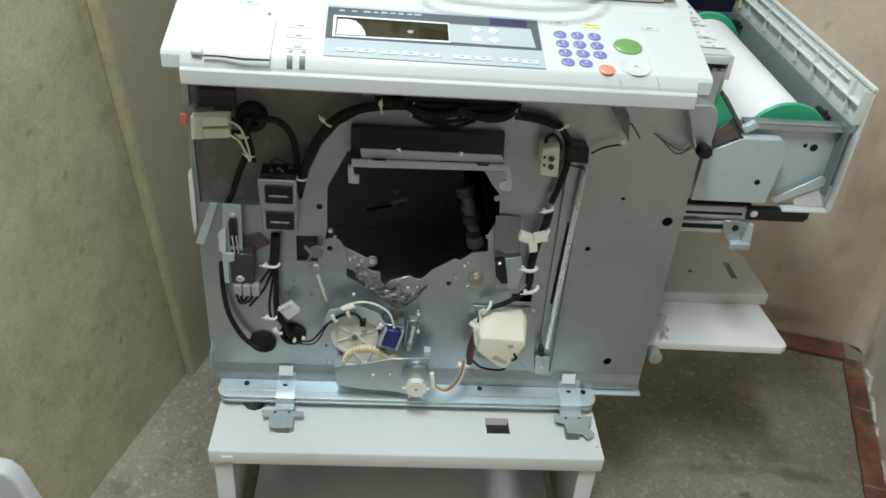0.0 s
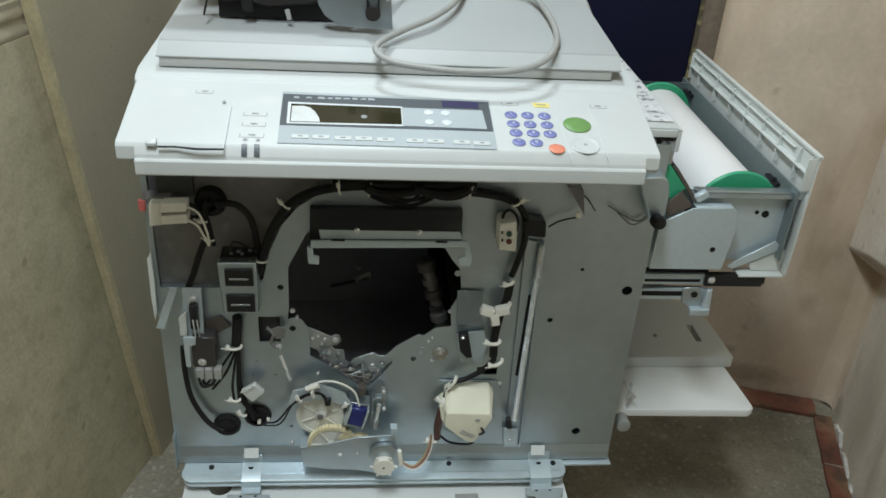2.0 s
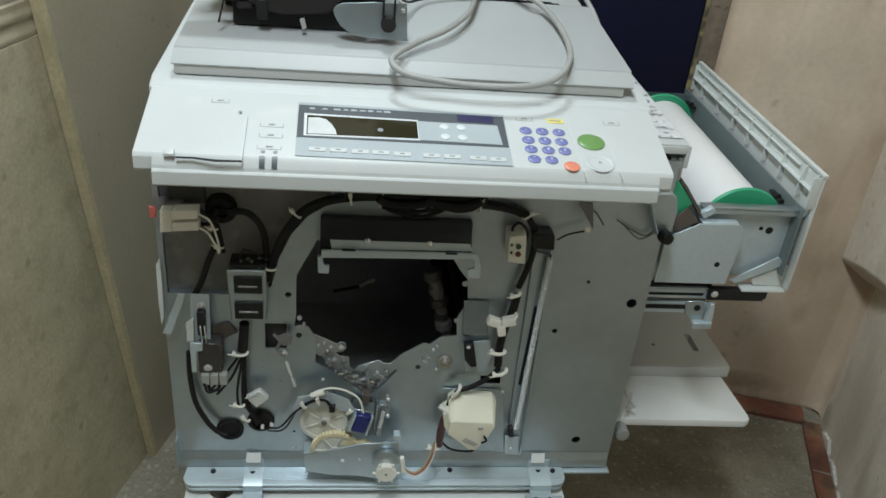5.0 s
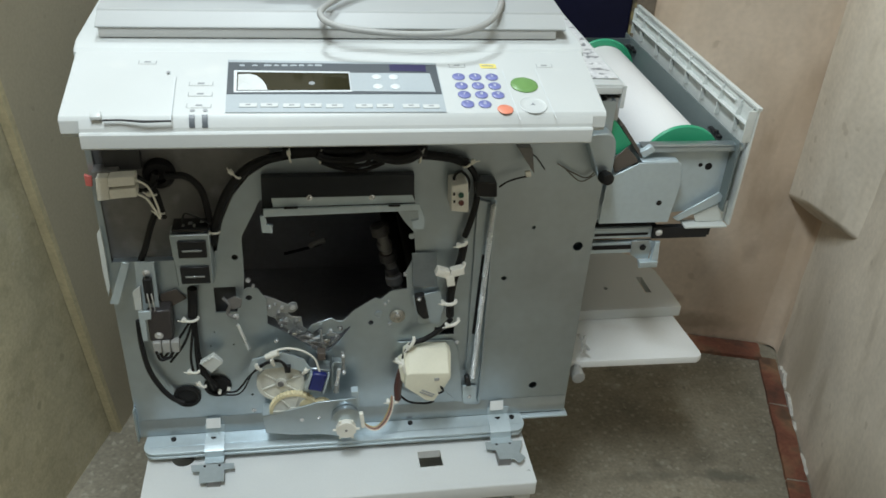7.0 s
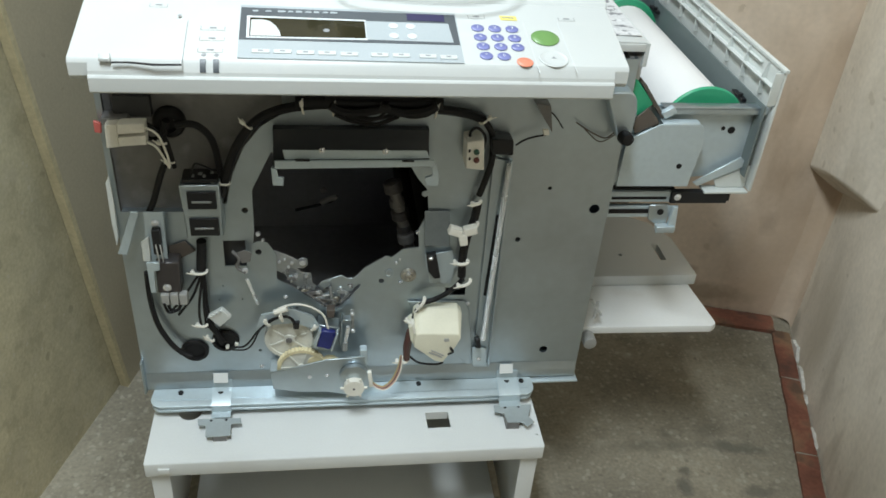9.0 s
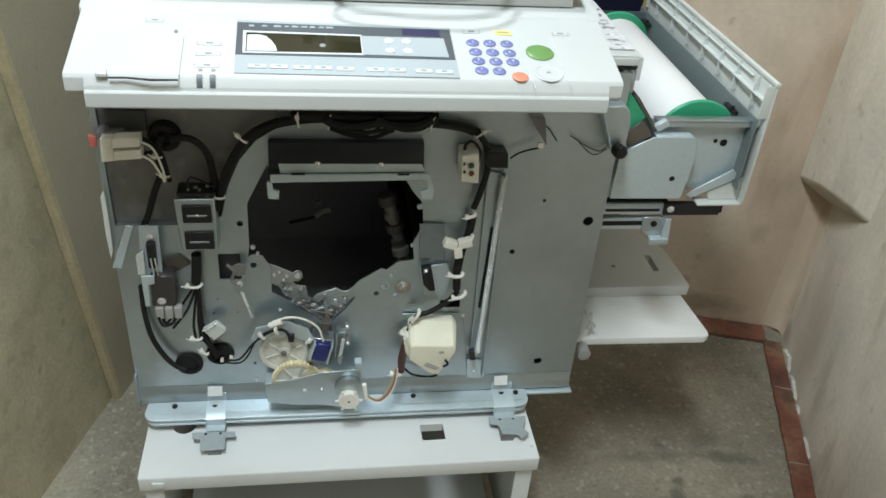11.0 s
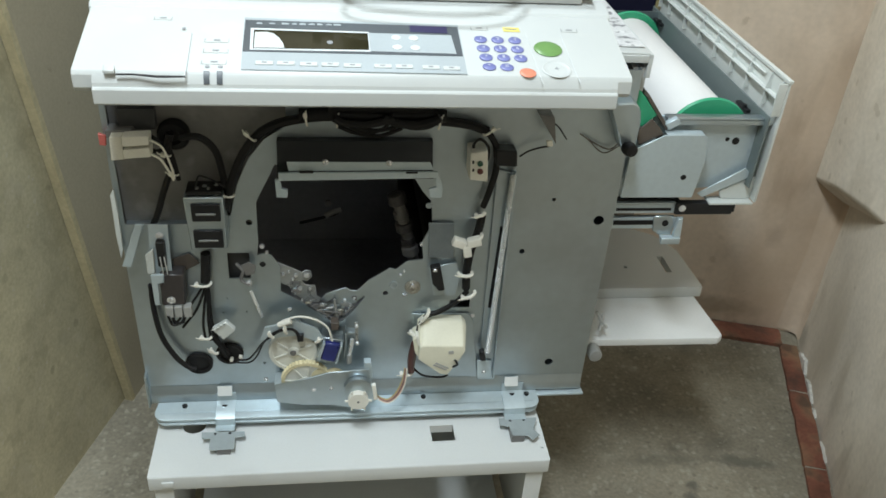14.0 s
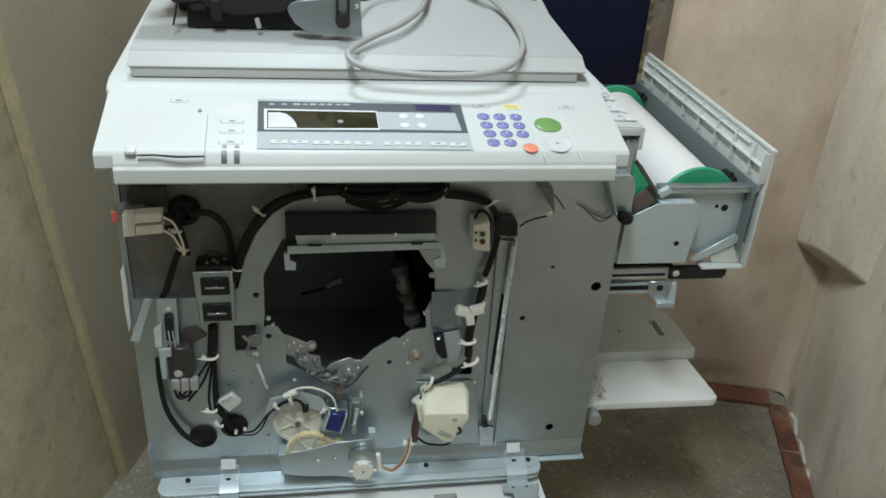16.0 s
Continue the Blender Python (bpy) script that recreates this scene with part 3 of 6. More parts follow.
part("right_side", join(box(R - 0.003, R, 1.0035, BACK, BOT, TOP)), STEEL, machine)
part("back_side", box(L + 0.004, R - 0.004, BACK - 0.004, BACK, BOT, TOP), STEEL, machine)
part("base_pan", box(L, R, 1.003, BACK, BOT - 0.008, BOT - 0.001, 0.001), STEEL, machine)
# dark printing cavity behind the opening
part("cavity_back", box(-0.2, 0.28, 1.40, 1.403, 0.45, 0.95), CAVITY, machine)
part("cavity_floor", box(-0.2, 0.28, 1.04, 1.399, 0.46, 0.463), CAVITY, machine)
part("cavity_side", box(-0.145, -0.142, 1.04, 1.399, 0.464, 0.95), CAVITY, machine)
part("cavity_side", box(0.215, 0.218, 1.04, 1.399, 0.464, 0.95), CAVITY, machine)
part("cavity_roof", box(-0.141, 0.214, 1.04, 1.399, 0.90, 0.903), CAVITY, machine)

# ---- duplicator: console ----
SL = 0.18


def top_z(y):
    return 1.0505 + SL * (y - 0.845)


def flare(bm):
    """The console widens slightly towards the back."""
    for v in bm.verts:
        v.co.x += (1 if v.co.x > 0.05 else -1) * 0.04 * (v.co.y - 0.842)
    return bm


console = part("console", flare(prism([(0.846, 1.024), (0.842, 1.030), (0.842, 1.0455), (0.8455, 1.0503), (0.992, top_z(0.992)), (0.9925, 1.0025), (0.97, 1.0025), (0.90, 1.005)], "x", -0.273, 0.388, 0.002, 2)), WHITE, machine, "white plastic operation console", angle=14)
body_bm = prism([(0.993, 1.003), (0.993, 1.0755), (0.998, 1.079), (1.02, 1.084), (1.54, 1.0905), (1.55, 1.085), (1.55, 1.005)], "x", -0.277, 0.392, 0.003, 2)
for v in body_bm.verts:
    v.co.x += (1 if v.co.x > 0.05 else -1) * 0.04 * (min(v.co.y, 1.27) - 0.842)
part("scanner_body", body_bm, WHITE, machine, "white plastic scanner body", angle=14)
part("front_lip", prism([(0.835, 1.0115), (0.833, 1.014), (0.833, 1.0305), (0.8345, 1.0328), (0.8365, 1.0332), (0.8372, 1.0375), (0.8415, 1.0465), (0.8415, 1.0135)], "x", -0.2505, 0.3695, 0.0007, 2), WHITE, machine, "white front lip", angle=14)


def flat(poly, h0=0.0003, h1=0.0012, soft=0.0):
    """A piece that lies on the sloping console."""
    bm = prism([(p[0], p[1]) for p in poly], "z", 0, h1 - h0, soft, 1)
    for v in bm.verts:
        v.co.z += top_z(v.co.y) + h0
    return bm


# ---- lid ----
lid = part("lid", prism([(1.030, 1.0990), (1.0190, 1.0990), (1.0172, 1.1000), (1.0172, 1.1015), (1.0200, 1.1035), (1.042, 1.1145), (1.0435, 1.1170), (1.316, 1.137), (1.318, 1.133), (1.318, 1.0990)], "x", -0.2575, 0.3755, 0.0012, 3), LID, machine, "pale grey document lid", angle=14)
# own grey, a touch below the lid's, carries the shade on this face
part("lid_skirt", box(-0.2545, 0.3625, 1.0195, 1.317, 1.0862, 1.0988, 0.0008), LID_EDGE, machine, "grey front face under the lid")
# black block put in for the shade in the gap below the skirt
part("lid_gap_shade", box(-0.245, 0.355, 1.030, 1.31, 1.0845, 1.0863), BLACK, machine)
hinge_bm = prism([(-0.2575, 1.3215), (0.3655, 1.3215), (0.3715, 1.50), (0.368, 1.517), (-0.2575, 1.655)], "z", 1.0915, 1.1365, 0.003, 2)
part("hinge_cover", hinge_bm, LID, machine, "pale grey cover over the lid hinges")
part("hinge_slit", prism([(1.3165, 1.1340), (1.3165, 1.1378), (1.3222, 1.1378), (1.3222, 1.1340)], "x", -0.256, 0.3235), BLACK, machine)
part("lid_seam", tube([(0.325, 1.3130, 1.1366), (0.3215, 1.215, 1.1294)], 0.0005, 4, smooth=1), LID_EDGE, machine)

# ---- master feed unit at the side ----
part("feed_front_panel", prism([(0.466, 0.7912), (0.5834, 0.7908), (0.5911, 0.8602), (0.5862, 0.8905), (0.5838, 0.8958), (0.5783, 0.8990), (0.5160, 0.8985), (0.4904, 0.8845), (0.4680, 0.8730)], "y", 0.998, 1.0005, 0.0006, 1), STEEL_PALE, machine)
part("feed_panel_flange", prism([(0.9986, 0.8992), (1.0000, 0.9005), (1.0140, 0.9005), (1.0140, 0.8992)], "x", 0.520, 0.579, 0.0004, 1), STEEL_PALE, machine)
part("feed_frame", prism([(0.47, 0.775), (0.685, 0.80), (0.685, 0.917), (0.49, 0.917), (0.47, 0.87)], "y", 1.029, 1.032, 0.0005, 1), STEEL_PALE, machine)
part("feed_frame_rail", join(box(0.522, 0.69, 1.014, 1.032, 0.917, 0.9195, 0.001), box(0.522, 0.69, 1.0140, 1.0165, 0.909, 0.9165)), STEEL, machine)
part("feed_tray", join(box(0.468, 0.680, 1.033, 1.55, 0.800, 0.803), box(0.6775, 0.680, 1.005, 1.55, 0.8035, 0.9262)), GREY_IN, machine, "grey painted sheet-metal roll tray")
part("feed_back_frame", box(0.468, 0.677, 1.515, 1.518, 0.804, 0.925), STEEL, machine)


def on_plate(poly, y0, y1, soft=0.0006):
    return prism(poly, "y", y0, y1, soft, 1)


def disc(c, r, y0, y1, seg=24, soft=0.0008):
    return cyl((c[0], y0, c[1]), (c[0], y1, c[1]), r, seg, soft)


def screw(c, y, r=0.003, name="screw", parent=None):
    bm = lathe([(r * 1.5, 0), (r * 1.5, 0.0006), (r, 0.0009), (r, 0.0022), (r * 0.7, 0.003), (r * 0.25, 0.0031), (r * 0.2, 0.0022)], (c[0], y, c[1]), (0, -1, 0), 12)
    return part(name, bm, CHROME, parent or machine)


def wire(points, y, r, mat, name="wire", label="", seg=8):
    """A cable that runs over the front plate; points (x, z) or (x, z, y)."""
    return part(name, tube([(p[0], p[2] if len(p) > 2 else y, p[1]) for p in points], r, seg), mat, machine, label)


def tie(c, y, ang, size=0.012, r=0.0022):
    """A white cable tie round a cable, with its head."""
    d = Vector((math.cos(ang), 0, math.sin(ang)))
    e = Vector((-d.z, 0, d.x))
    p = Vector((c[0], y, c[1]))
    s = size * 0.42
    toward = Vector((0, -1, 0))
    loop = [p + e * s * math.cos(q) + toward * s * 0.8 * math.sin(q) for q in (-0.3, 0.3, 0.9, 1.57, 2.2, 2.8, 3.4)]
    head = turned(box(-0.0028, 0.0028, -0.0026, 0.0026, -0.0036, 0.0036, 0.001), Matrix.Translation(p + e * s * 0.9 + toward * 0.005) @ pose(0, 0, 0, 0, -math.degrees(ang), 0))
    tail = tube([p + e * s * 0.9 + toward * 0.005, p + e * (s * 0.9 + 0.004) + d * 0.001 + toward * 0.008, p + e * (s * 0.9 + 0.009) + d * 0.003 + toward * 0.009], 0.0014, 6, smooth=4, r_end=0.0008)
    return part("cable_tie", join(tube(loop, r, 6, smooth=3), head, tail), IVORY, machine, "white nylon cable tie")


# ---- console print and keys ----
A = [(-0.0879, 0.9686), (0.1835, 0.9608), (0.1818, 0.8456), (-0.0846, 0.8484)]
display = part("display_panel", flat(A, 0.0002, 0.0012), CONSOLE_GREY, console, "grey display panel with a dark frame")
B = [(-0.0867, 0.9619), (0.1820, 0.9552), (0.1812, 0.8846), (-0.0853, 0.8873)]
part("dark_frame", flat(B, 0.0013, 0.0018), CONSOLE_DARK, console)
part("pale_field", flat([(0.0665, 0.9346), (0.1715, 0.9329), (0.1736, 0.8888), (0.0675, 0.8915)], 0.0019, 0.0023), CONSOLE_GREY, console)
part("navy_field", flat([(0.1202, 0.9559), (0.1679, 0.9538), (0.1675, 0.9378), (0.1197, 0.9398)], 0.0019, 0.0023), CONSOLE_BLUE, console)
part("lcd_bezel", flat([(-0.0787, 0.9413), (0.0673, 0.9373), (0.0682, 0.8904), (-0.0770, 0.8905)], 0.0019, 0.0022), PALE_PRINT, console)
part("lcd_window", flat([(-0.0747, 0.9364), (0.0656, 0.9332), (0.0661, 0.8939), (-0.0736, 0.8933)], 0.0023, 0.0026), LCD, console, "dark glossy display window")
# lamp reflection on the glass, drawn as a flat pale patch
part("painted_reflection", flat([(-0.0730, 0.9302), (-0.0587, 0.9309), (-0.0503, 0.9273), (-0.0431, 0.9170), (-0.0380, 0.9042), (-0.0363, 0.8941), (-0.0723, 0.8938)], 0.0027, 0.0030), REFLECTION, console, "pale lamp reflection painted in the window corner")
# smaller glint, drawn as a grey spot
part("lcd_glint", flat(ring_of((0.0184, 0.9093), 0.004, 8), 0.0027, 0.0029), INK, console)
for k, x in enumerate((-0.0690, -0.0535, -0.0370, -0.0262, -0.0154, -0.0046, 0.0062, 0.0170, 0.0278)):
    w, h = 0.0034 + 0.0006 * (k % 3), 0.0016 + 0.0004 * ((k + 1) % 2)
    shape = [(x - w, 0.9535 - h), (x + w, 0.9535 - h), (x + w, 0.9535 + h * 0.4), (x + w * 0.4, 0.9535 + h), (x - w * (0.4 if k % 2 else 1.0), 0.9535 + h)]
    part("icon", flat(shape, 0.0019, 0.0022), CONSOLE_GREY, console)
key_mesh = finish("soft_key", prism([(-0.0105, -0.0042), (0.0105, -0.0042), (0.0105, 0.0042), (-0.0105, 0.0042)], "z", 0, 0.0012, 0.0005, 1), WHITE)
mark_mesh = finish("key_mark", box(-0.003, 0.003, -0.0012, 0.0012, 0, 0.0003), INK)
TILT_C = math.degrees(math.atan(SL))
for c in ((-0.0585, 0.8622), (-0.0334, 0.8621), (-0.0067, 0.8609), (0.0186, 0.8608), (0.0448, 0.8595), (0.0809, 0.8591), (0.1066, 0.8590), (0.1388, 0.8582), (0.1638, 0.8568)):
    part("soft_key", key_mesh, WHITE, console, at=pose(c[0], c[1], top_z(c[1]) + 0.0012, TILT_C))
    part("key_mark", mark_mesh, INK, console, at=pose(c[0], c[1], top_z(c[1]) + 0.0025, TILT_C))
arrow = finish("arrow_key", lathe([(0.0062, 0), (0.0062, 0.0008), (0.0052, 0.0014), (0.0005, 0.0016)], (0, 0, 0), (0, 0, 1), 18), PALE_PRINT)
for c in ((0.1011, 0.9236), (0.1228, 0.9231), (0.1010, 0.9008), (0.1231, 0.9003)):
    part("arrow_key", arrow, PALE_PRINT, console, at=pose(c[0], c[1], top_z(c[1]) + 0.0023, TILT_C))
dome = [(0.0084, 0), (0.0084, 0.0008), (0.0074, 0.0015), (0.0045, 0.0019), (0.0004, 0.0020)]
num_mesh = finish("number_key", lathe(dome, (0, 0, 0), (0, 0, 1), 20), KEY_BLUE)


def digit(text, c):
    cu = bpy.data.curves.new("digit", "FONT")
    cu.body, cu.size, cu.align_x, cu.align_y, cu.extrude = text, 0.0075, "CENTER", "CENTER", 0.0001
    ob = new("digit", cu)
    dg = bpy.context.evaluated_depsgraph_get()
    me = bpy.data.meshes.new_from_object(ob.evaluated_get(dg))
    bpy.data.objects.remove(ob)
    me.materials.clear()
    me.materials.append(PALE_PRINT)
    part("digit", me, PALE_PRINT, console, at=pose(c[0], c[1], top_z(c[1]) + 0.0024, TILT_C))


PAD = [((0.2090, 0.9274), "1"), ((0.2311, 0.9269), "2"), ((0.2533, 0.9263), "3"), ((0.2095, 0.9057), "4"), ((0.2313, 0.9052), "5"), ((0.2532, 0.9046), "6"),
       ((0.2101, 0.8847), "7"), ((0.2323, 0.8842), "8"), ((0.2538, 0.8836), "9"), ((0.2111, 0.8632), "*"), ((0.2330, 0.8626), "0")]
for c, text in PAD:
    part("number_key", num_mesh, KEY_BLUE, console, "round blue number key", at=pose(c[0], c[1], top_z(c[1]) + 0.0003, TILT_C))
    digit(text, c)
c = (0.2571, 0.8506)
part("clear_key", turned(lathe([(r * 1.22, h) for r, h in dome], (0, 0, 0), (0, 0, 1), 24), pose(c[0], c[1], top_z(c[1]) + 0.0003, TILT_C)), ORANGE_KEY, console, "round orange clear key")
c = (0.2932, 0.9070)
part("start_key", turned(lathe([(0.0182, 0), (0.0182, 0.0008), (0.0165, 0.0019), (0.010, 0.0026), (0.0004, 0.0029)], (0, 0, 0), (0, 0, 1), 32), pose(c[0], c[1], top_z(c[1]) + 0.0003, TILT_C)), GREEN_KEY, console, "large green start key")
c = (0.2949, 0.8596)
part("stop_key", turned(lathe([(0.0185, 0), (0.0185, 0.0004), (0.0172, 0.0010), (0.0165, 0.0005), (0.010, 0.0008), (0.0004, 0.0010)], (0, 0, 0), (0, 0, 1), 32), pose(c[0], c[1], top_z(c[1]) + 0.0003, TILT_C)), WHITE, console, "round white stop key")
part("stop_mark", flat([(c[0] - 0.003, c[1] - 0.001), (c[0] + 0.003, c[1] - 0.001), (c[0], c[1] + 0.004)], 0.0015, 0.0017), INK, console)
part("yellow_sticker", flat([(0.2420, 0.9598), (0.2640, 0.9592), (0.2643, 0.9485), (0.2425, 0.9490)], 0.0003, 0.0006), YELLOW, console)
part("sticker_print", flat([(0.2445, 0.9560), (0.2600, 0.9548), (0.2604, 0.9528), (0.2450, 0.9540)], 0.0007, 0.0009), INK, console)
for a, b in (((0.2710, 0.9464), (0.2713, 0.8278)), ((0.3171, 0.9455), (0.3181, 0.8304)), ((-0.1484, 0.9291), (-0.1451, 0.8341))):
    d = Vector((b[0] - a[0], b[1] - a[1])).normalized() * 0.0004
    part("seam", flat([(a[0] - d.y, a[1] + d.x), (b[0] - d.y, b[1] + d.x), (b[0] + d.y, b[1] - d.x), (a[0] + d.y, a[1] - d.x)], 0.0001, 0.0003), INK if a[0] < -0.1 else PALE_PRINT, console)
for a, b in (((-0.1506, 0.9288), (-0.1465, 0.8351)),):
    d = Vector((b[0] - a[0], b[1] - a[1])).normalized() * 0.0004
    part("flap_seam", flat([(a[0] - d.y, a[1] + d.x), (b[0] - d.y, b[1] + d.x), (b[0] + d.y, b[1] - d.x), (a[0] + d.y, a[1] - d.x)], 0.0001, 0.0003), PALE_PRINT, console)
part("flap_gap", flat([(-0.2222, 0.8365), (-0.2030, 0.8370), (-0.1758, 0.8337), (-0.1457, 0.8340), (-0.1447, 0.8308), (-0.1752, 0.8293), (-0.2024, 0.8337), (-0.2216, 0.8332)], 0.0002, 0.0007), BLACK, console)
part("flap_hinge", flat([(-0.2358, 0.8353), (-0.2233, 0.8353), (-0.2248, 0.8476), (-0.2369, 0.8477)], 0.0003, 0.005, 0.001), WHITE, console)
part("dot", flat(ring_of((-0.1588, 0.9371), 0.0024, 10), 0.002, 0.0022), INK, console)
for a in ((-0.1230, 0.8360), (-0.1082, 0.8361)):
    part("indicator_bar", prism([(0.8364, 1.0380), (0.8412, 1.0485), (0.8445, 1.0513), (0.8448, 1.0503), (0.8422, 1.0460), (0.8374, 1.0378)], "x", a[0] - 0.0033, a[0] + 0.0033), CONSOLE_DARK, console)
    part("indicator_mark", flat(ring_of((a[0], 0.8545), 0.003, 8), 0.0002, 0.0004), INK, console)
for k, a in enumerate(((-0.1174, 0.9141), (-0.1166, 0.8905), (-0.1164, 0.8653), (-0.1872, 0.9650), (0.2110, 0.9567), (0.3314, 0.9563))):
    w = 0.0145 if k < 3 else 0.011
    part("print_bracket", flat(quad((a[0] - w, a[1] - 0.005), (a[0] - w + 0.0007, a[1] + 0.003)), 0.0002, 0.0004), INK, console)
    part("print_bracket", flat(quad((a[0] + w - 0.0007, a[1] - 0.005), (a[0] + w, a[1] + 0.003)), 0.0002, 0.0004), INK, console)
    part("print_bar", flat(quad((a[0] - w, a[1] - 0.0056), (a[0] + w, a[1] - 0.005)), 0.0002, 0.0004), LID_EDGE, console)
    part("print_mark", flat(quad((a[0] - 0.004, a[1] - 0.001), (a[0] + 0.004, a[1] + 0.0016)), 0.0002, 0.0004), INK, console)

# ---- label shelf beside the console ----
part("side_shelf", join(prism([(0.400, 1.0185), (0.474, 1.0155), (0.474, 1.0205), (0.470, 1.0225), (0.400, 1.0245)], "y", 1.008, 1.56, 0.001, 1), box(0.4705, 0.4775, 1.008, 1.56, 0.985, 1.0205, 0.0015), box(0.400, 0.470, 1.006, 1.012, 1.0085, 1.0195, 0.001)), WHITE, machine, "white plastic side shelf")
part("shelf_label", box(0.410, 0.469, 1.028, 1.45, 1.0245, 1.0252), LABEL, machine, "printed diagram label")
part("shelf_bracket", join(box(0.452, 0.474, 1.014, 1.05, 0.962, 0.9995, 0.002), box(0.43, 0.447, 1.02, 1.05, 0.958, 0.9985, 0.002)), LID_EDGE, machine)

# ---- lower ledge, rail and mounting brackets ----
part("plate_ledge", prism([(0.9995, 0.4265), (0.9965, 0.4115), (0.9953, 0.4085), (0.9950, 0.3935), (0.9995, 0.3935)], "x", L + 0.0005, R - 0.001, 0.0004, 1), STEEL, machine)
part("right_foot_plate", box(0.3794, R + 0.004, 0.986, 1.05, 0.3855, 0.389, 0.0008), STEEL_PALE, machine)
rx0, rx1 = -0.2835, 0.381


def rail_layer(inset, z0, z1, soft):
    """One layer of the base rail: rounded front corners, falling slightly to the front."""
    x0, x1, y0, r = rx0 + inset, rx1 - inset, 0.9585 + inset, 0.017
    pts = [(x0 + r - r * math.sin(q), y0 + r - r * math.cos(q)) for q in (1.571, 1.2, 0.8, 0.4, 0.0)]
    pts += [(x1 - r + r * math.sin(q), y0 + r - r * math.cos(q)) for q in (0.0, 0.4, 0.8, 1.2, 1.571)]
    bm = prism([(x1 - 0.003, 0.9945), (x0 + 0.004, 0.9945)] + pts, "z", z0, z1, soft, 2)
    for v in bm.verts:
        v.co.z += 0.22 * (v.co.y - 0.96)
    return bm


part("base_rail", join(rail_layer(0.0, 0.3830, 0.3865, 0.0014), rail_layer(0.0035, 0.3766, 0.3829, 0), rail_layer(0.001, 0.3722, 0.3765, 0.0014)), STEEL_PALE, machine, "pale zinc-plated base rail with a grooved edge")
part("rail_crease", turned(box(rx0 + 0.01, rx1 - 0.01, 0.9712, 0.9724, 0.3886, 0.3894), Matrix.Identity(4)), STEEL, machine)
for p in (((-0.2350, 0.9855)), ((-0.1683, 0.9838)), ((0.1739, 0.9876)), ((0.3335, 0.9866)), ((0.3601, 0.9862))):
    z = 0.3865 + 0.22 * (p[1] - 0.96)
    part("bolt_hole", cyl((p[0], p[1], z - 0.001), (p[0], p[1], z + 0.0018), 0.0046, 16), BLACK, machine)
for p in ((-0.2, 1.03), (0.36, 1.03), (-0.2, 1.5), (0.36, 1.5)):
    part("machine_foot", cyl((p[0], p[1], 0.357), (p[0], p[1], 0.3835), 0.018, 20, 0.002), BLACK, machine, "black rubber foot")
TEE = [(-0.2043, 0.9417), (-0.1329, 0.9402), (-0.1316, 0.9282), (-0.1479, 0.9276), (-0.1468, 0.9015), (-0.1870, 0.9001), (-0.1887, 0.9262), (-0.2012, 0.9271)]
TEE2 = [(0.3053, 0.9477), (0.3728, 0.9460), (0.3665, 0.9280), (0.3617, 0.9185), (0.3700, 0.9042), (0.3552, 0.8933), (0.3491, 0.9036), (0.3228, 0.9053), (0.3202, 0.9265), (0.3039, 0.9313)]
for pts, x0, x1, c0, c1 in ((TEE, -0.1819, -0.1498, (-0.1810, 0.9365), (-0.1566, 0.9367)), (TEE2, 0.3155, 0.3536, (0.3243, 0.9402), (0.3486, 0.9410))):
    tee = part("mounting_bracket", prism(pts, "z", 0.3712, 0.373, 0.0005, 1), BRACKET, machine, "T-shaped steel mounting bracket")
    for c in (c0, c1):
        part("bolt_hole", cyl((c[0], c[1], 0.3722), (c[0], c[1], 0.3734), 0.0024, 12), BLACK, tee)
    part("bracket_strap", prism([(0.9948, 0.412), (0.9936, 0.412), (0.9930, 0.3952), (0.958, 0.3885), (0.9560, 0.3865), (0.9555, 0.3738), (0.942, 0.3735), (0.942, 0.3731), (0.9578, 0.3732), (0.9583, 0.3862), (0.9948, 0.3942)], "x", x0, x1), STEEL_PALE, machine)
    # steel tab coloured white to show the lamp glare on it
    part("strap_tab", prism([(0.9950, 0.4265), (0.9935, 0.4270), (0.9865, 0.4115), (0.9878, 0.4105)], "x", x0 + 0.003, x0 + 0.027), WHITE_STAND, machine)
    part("strap_foot", box(x0 + 0.006, x0 + 0.028, 0.904, 0.9405, 0.357, 0.3708), STEEL_DARK, machine)

# ---- printing cavity: hood over the opening, rollers inside ----
part("hood", prism([(0.9995, 0.893), (0.986, 0.893), (0.9845, 0.880), (0.981, 0.869), (0.974, 0.860), (0.964, 0.8545), (0.952, 0.852), (0.952, 0.850), (0.9995, 0.850)], "x", -0.0582, 0.1640, 0.001, 1), HOOD_SKIN, machine, "dark sheet-metal hood over the opening")
part("hood_lip", on_plate([(-0.0435, 0.8794), (0.1567, 0.8792), (0.1621, 0.8668), (-0.0409, 0.8644)], 0.948, 0.9495), STEEL_PALE, machine)
part("hood_bar", on_plate([(-0.0550, 0.8645), (0.1674, 0.8661), (0.1709, 0.8563), (-0.0548, 0.8519)], 0.943, 0.947), STEEL_PALE, machine)
part("hook", on_plate([(-0.0604, 0.8508), (-0.0533, 0.8511), (-0.0515, 0.8366), (-0.0435, 0.8352), (-0.0441, 0.8222), (-0.0594, 0.8233)], 0.9475, 0.953), STEEL_PALE, machine)
part("hook", on_plate([(0.1654, 0.8550), (0.1719, 0.8554), (0.1774, 0.8362), (0.1758, 0.8210), (0.1592, 0.8221), (0.1569, 0.8352), (0.1672, 0.8385)], 0.9475, 0.953), STEEL_PALE, machine)
